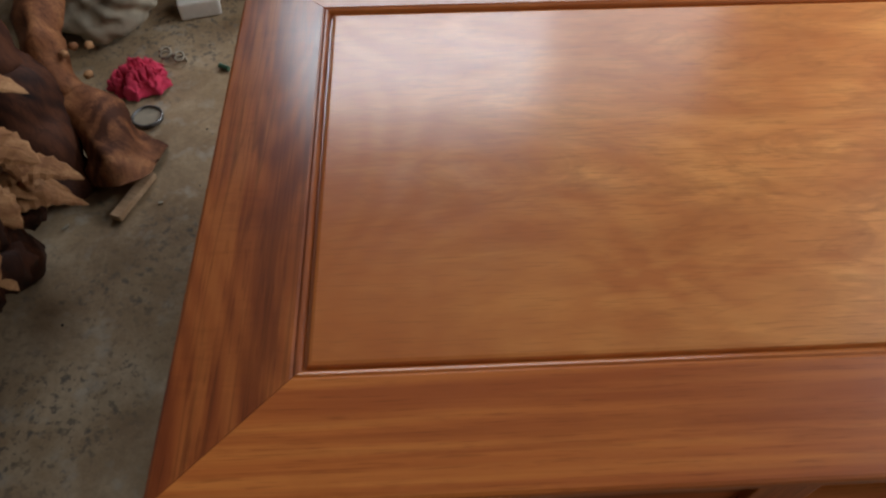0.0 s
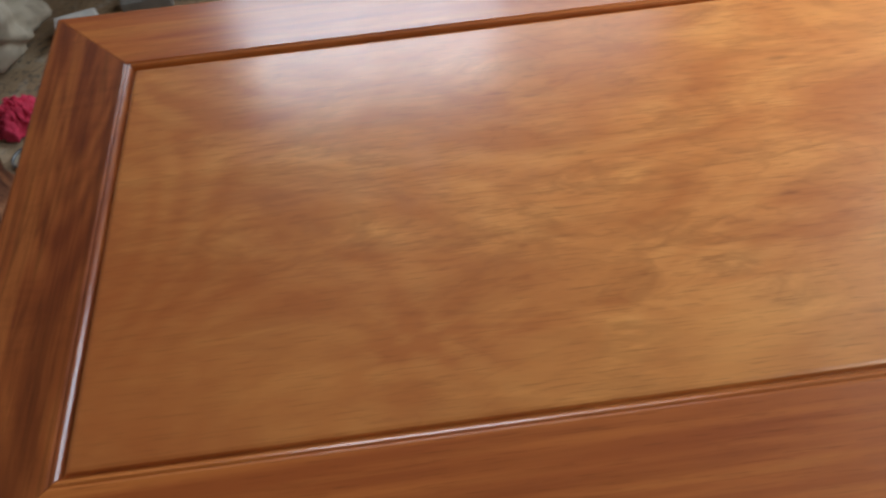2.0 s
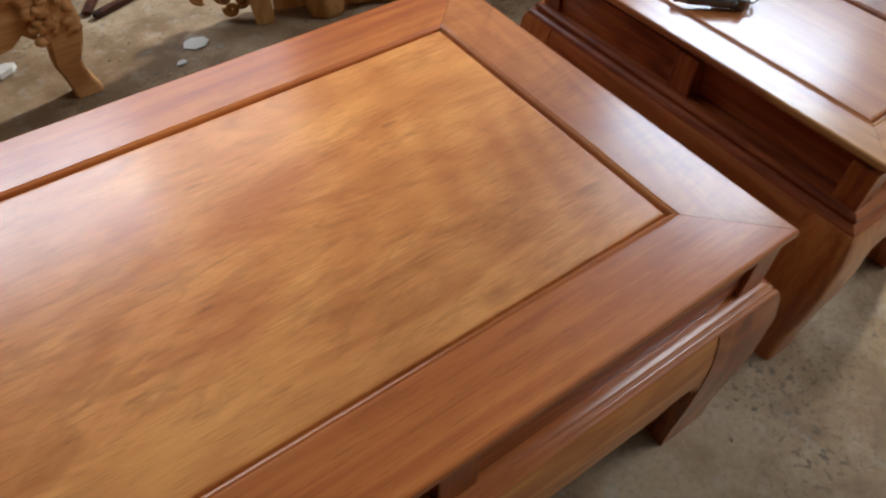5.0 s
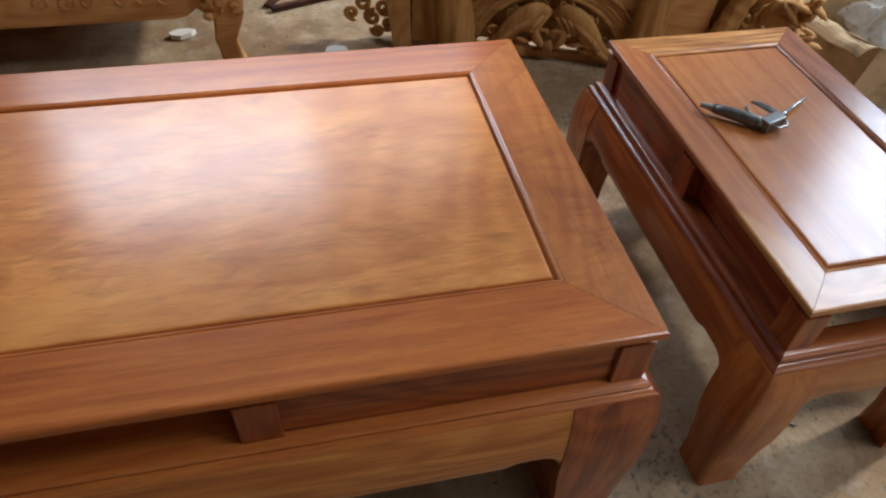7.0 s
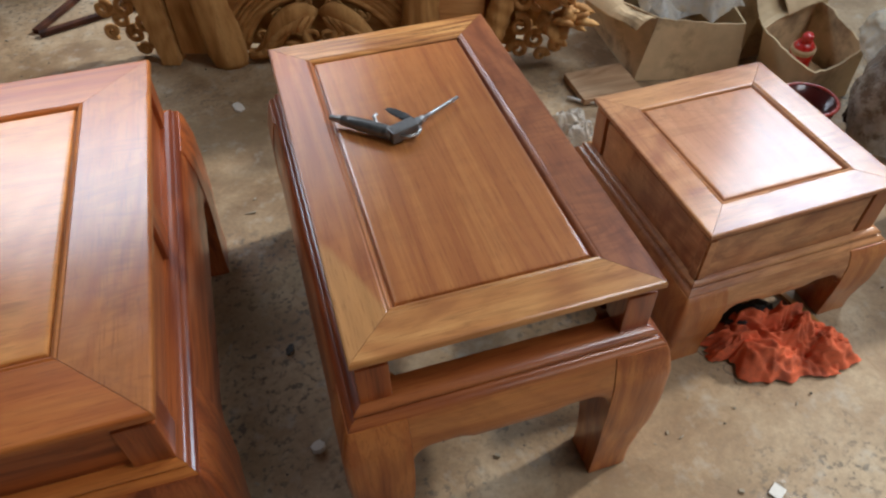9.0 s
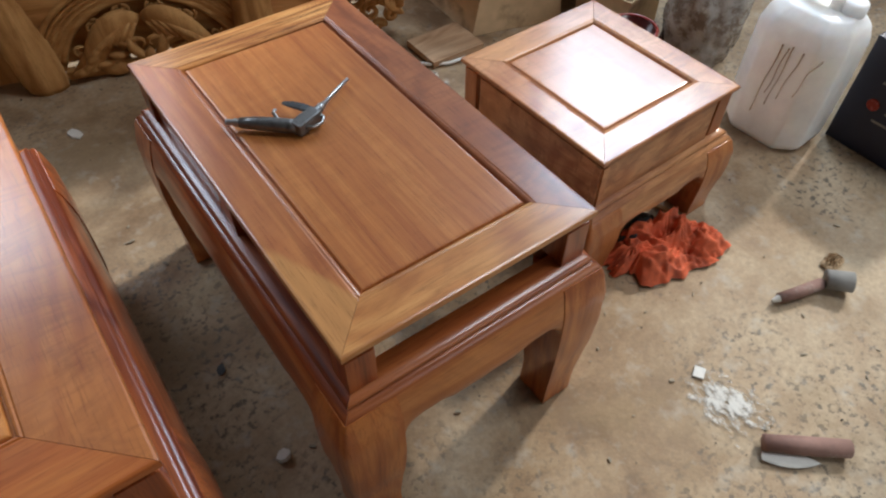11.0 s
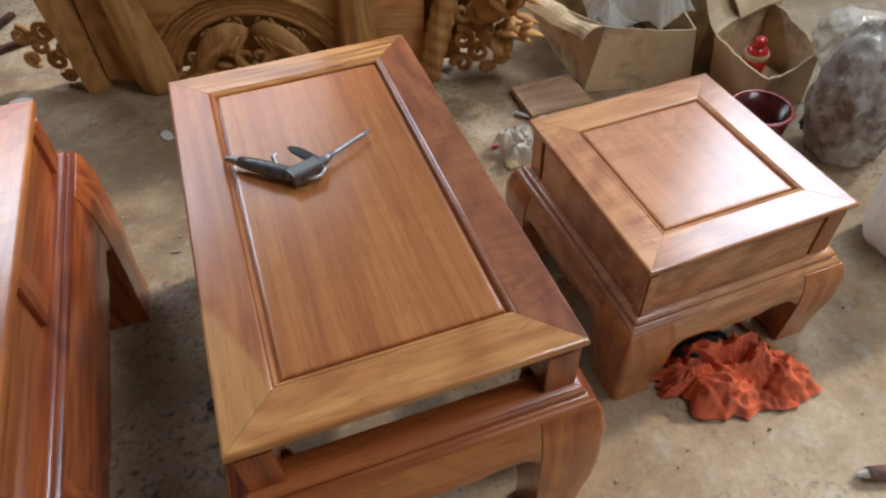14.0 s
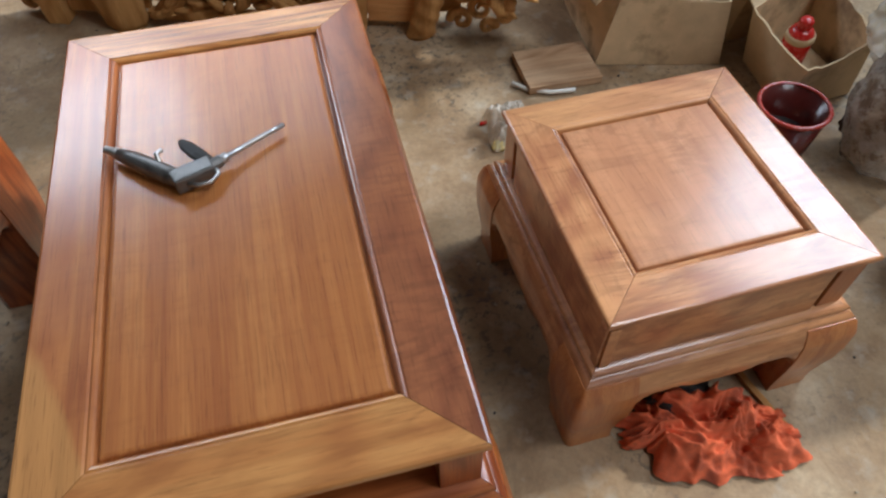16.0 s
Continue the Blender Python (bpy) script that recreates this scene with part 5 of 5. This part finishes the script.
tagged(part("floor_litter", bm, M_SACK), "scattered wood chips and grit on the floor", "litter", kind="stuff")
bm = bmesh.new()
for _ in range(260):
    x, y = rng.uniform(-1.0, 3.3), rng.uniform(-0.9, 1.9)
    s = rng.uniform(0.001, 0.0035)
    blob(bm, (x, y, s * 0.5), (s, s * 0.8, s * 0.6), x * 5, 0.4, 2.0, 1, False)
tagged(part("dark_grit", bm, M_BLACK), "scattered dark grit on the concrete floor", "litter", kind="stuff")


# ---- corner behind the coffee table's end ----
def root_carving(m):
    """A carved root: twisted body with a flared foot and clusters of jagged leaves."""
    t = thing("root_carving", m, "dark carved wooden root sculpture with jagged leaf clusters", "wood carving")

    def limb(pts, radii, seed, mat, steps=26, flat=1.0):
        pts = [Vector(p) for p in pts]
        out, rr = [], []
        for i in range(steps + 1):
            f = i / steps * (len(pts) - 1)
            k = min(int(f), len(pts) - 2)
            g = f - k
            out.append(pts[k].lerp(pts[k + 1], g * g * (3 - 2 * g)))
            rr.append(radii[k] + (radii[k + 1] - radii[k]) * g)
        bm = bmesh.new()
        sweep(bm, out, rr, 24, flat)
        for v in bm.verts:
            v.co += noise.noise_vector(v.co * 9 + Vector((seed, 0, 0))) * 0.026 + noise.noise_vector(v.co * 24) * 0.012 + noise.noise_vector(v.co * 60) * 0.004
            v.co.z = max(v.co.z, 0.0)
        return part("root_limb", bm, mat, t, smooth=True)

    limb([(0.02, 0.02, 0.0), (0.0, 0.04, 0.05), (-0.07, 0.10, 0.12), (-0.10, 0.18, 0.21), (-0.13, 0.32, 0.30), (-0.16, 0.42, 0.42)], [0.085, 0.058, 0.044, 0.045, 0.042, 0.034], 1.0, M_ROOT, 44)
    # upper stretch of this limb is unseen, added to shade the floor
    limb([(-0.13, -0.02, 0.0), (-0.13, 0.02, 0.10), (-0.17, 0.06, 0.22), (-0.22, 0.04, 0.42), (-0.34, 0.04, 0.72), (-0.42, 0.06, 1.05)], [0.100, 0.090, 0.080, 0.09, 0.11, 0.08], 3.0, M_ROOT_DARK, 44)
    # the dark of the root's hollow is put into these limbs' colour
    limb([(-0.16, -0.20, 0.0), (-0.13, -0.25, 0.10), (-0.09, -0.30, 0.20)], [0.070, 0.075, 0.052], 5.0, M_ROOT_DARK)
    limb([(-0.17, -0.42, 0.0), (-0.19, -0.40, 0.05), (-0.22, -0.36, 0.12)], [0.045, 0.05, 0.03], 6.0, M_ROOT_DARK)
    rng = random.Random(21)
    for _ in range(26):
        z = rng.uniform(0.15, 0.36)
        y = -0.31 + rng.uniform(-0.13, 0.17)
        x = -0.105 + rng.uniform(-0.07, 0.04)
        ln = rng.uniform(0.08, 0.15)
        a = rng.uniform(-1.0, 1.0)
        bm = bmesh.new()
        leaf_blade(bm, (x, y, z), (x + ln * math.cos(a), y + ln * math.sin(a) * 0.8, z + rng.uniform(-0.05, 0.02)), rng.uniform(0.024, 0.040), 0.30, (0.0, 0.010, 0.026), 15, 0.20)
        part("jagged_leaf", bm, M_ROOT_PALE, t, smooth=False)
    # near-black lumps carry the hollow's shade behind the leaves
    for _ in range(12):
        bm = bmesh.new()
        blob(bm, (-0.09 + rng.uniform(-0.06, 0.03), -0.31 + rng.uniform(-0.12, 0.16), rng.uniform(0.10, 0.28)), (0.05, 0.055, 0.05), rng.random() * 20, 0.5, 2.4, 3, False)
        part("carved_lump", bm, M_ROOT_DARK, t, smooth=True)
    for _ in range(12):
        f = rng.random()
        bm = bmesh.new()
        blob(bm, (-0.02 - 0.12 * f + rng.uniform(-0.02, 0.045), 0.06 + 0.30 * f + rng.uniform(-0.03, 0.03), 0.13 + 0.20 * f + rng.uniform(-0.01, 0.03)), (0.009, 0.010, 0.007), rng.random() * 20, 0.5, 2.4, 2, False)
        part("carved_bead", bm, M_ROOT_PALE, t, smooth=True)
    return t


root_carving(pose(-0.51, 0.70, 0))
tagged(part("pink_rag", cloth(bmesh.new(), (-0.515, 0.985, 0.001), 0.066, 0.062, 0.065, 12.0, 34, 80), M_PINK, smooth=True), "crumpled pink cloth rag on the floor", "rag")
t = thing("flat_tin", pose(-0.477, 0.868, 0), "round flat tin with dark rim lying on the floor", "tin")
part("tin_plate", lathe(bmesh.new(), [(0.030, 0.001), (0.030, 0.006)]), M_SACK, t)
part("tin_rim", lathe(bmesh.new(), [(0.029, 0.001), (0.0335, 0.002), (0.0335, 0.011), (0.0295, 0.011), (0.029, 0.006)], caps=False), M_GREY, t, "dark metal rim", smooth=True)
ob = tagged(part("wood_offcut", boxed(-0.011, 0.011, -0.062, 0.062, 0.001, 0.016, bevel=0.002), M_PLANK), "narrow weathered wood offcut on the floor", "offcut")
ob.matrix_world = pose(-0.457, 0.640, 0, 0, 0, -22)
t = thing("sack", pose(-0.66, 1.235, 0), "dusty grey-beige woven sack with faded blue stripes", "sack")
bm = bmesh.new()
blob(bm, (0, 0, 0.085), (0.155, 0.13, 0.10), 5.0, 0.30, 1.8, 5)
part("sack_body", bm, M_SACK, t, smooth=True)
for j, dx in enumerate((-0.05, 0.045)):
    bm = bmesh.new()
    pts = []
    for i in range(15):
        q = math.pi * (0.15 + 0.6 * i / 14)
        pts.append((dx + 0.06 * math.cos(q), -0.125 * math.cos(q) - 0.005, 0.092 + 0.098 * math.sin(q)))
    sweep(bm, pts, 0.006, 6, 0.4)
    part("stripe", bm, M_SACK_BLUE, t, "faded blue stripe")
tagged(part("white_block", boxed(-0.05, 0.05, -0.035, 0.035, 0.0, 0.045, bevel=0.006), M_WHITE), "chipped white foam block on the floor", "foam block").matrix_world = pose(-0.425, 1.262, 0, 0, 0, 14)
tagged(part("grey_block", boxed(-0.06, 0.06, -0.03, 0.03, 0.0, 0.04, bevel=0.004), M_ASH), "grey block on the floor beside the foam", "block").matrix_world = pose(-0.27, 1.345, 0, 0, 0, 8)
for j, (x, y, r) in enumerate(((-0.475, 1.075, 0.016), (-0.440, 1.060, 0.013))):
    bm = bmesh.new()
    sweep(bm, [(r * math.cos(0.6 * i) * (1 - 0.02 * i), r * math.sin(0.6 * i), 0.004 + 0.0011 * i) for i in range(17)], 0.0032, 6, 1.0)
    ob = tagged(part("wood_shaving", bm, M_SACK, smooth=True), "curled wood shaving on the floor", "shaving", "curled shavings")
    ob.matrix_world = pose(x, y, 0)
bm = bmesh.new()
sweep(bm, [(-0.345, 1.035, 0.007), (-0.322, 1.022, 0.007)], 0.006, 10)
tagged(part("green_cap", bm, M_GREEN), "small dark green cap on the floor", "cap")
# offcuts in the gap behind the coffee table, coloured dark for the shade there
for j, (x, y, ln, a) in enumerate(((0.98, 1.95, 0.30, 60), (1.08, 1.85, 0.34, 20), (1.20, 2.02, 0.3, 100))):
    ob = tagged(part("wood_offcut", boxed(-ln / 2, ln / 2, -0.012, 0.012, 0.0, 0.016, bevel=0.002), M_ROOT_DARK), "wooden offcut stick on the floor, shade in its colour", "offcut", "offcut sticks")
    ob.matrix_world = pose(x, y, 0.0 + 0.002 * j, 0, 0, a)
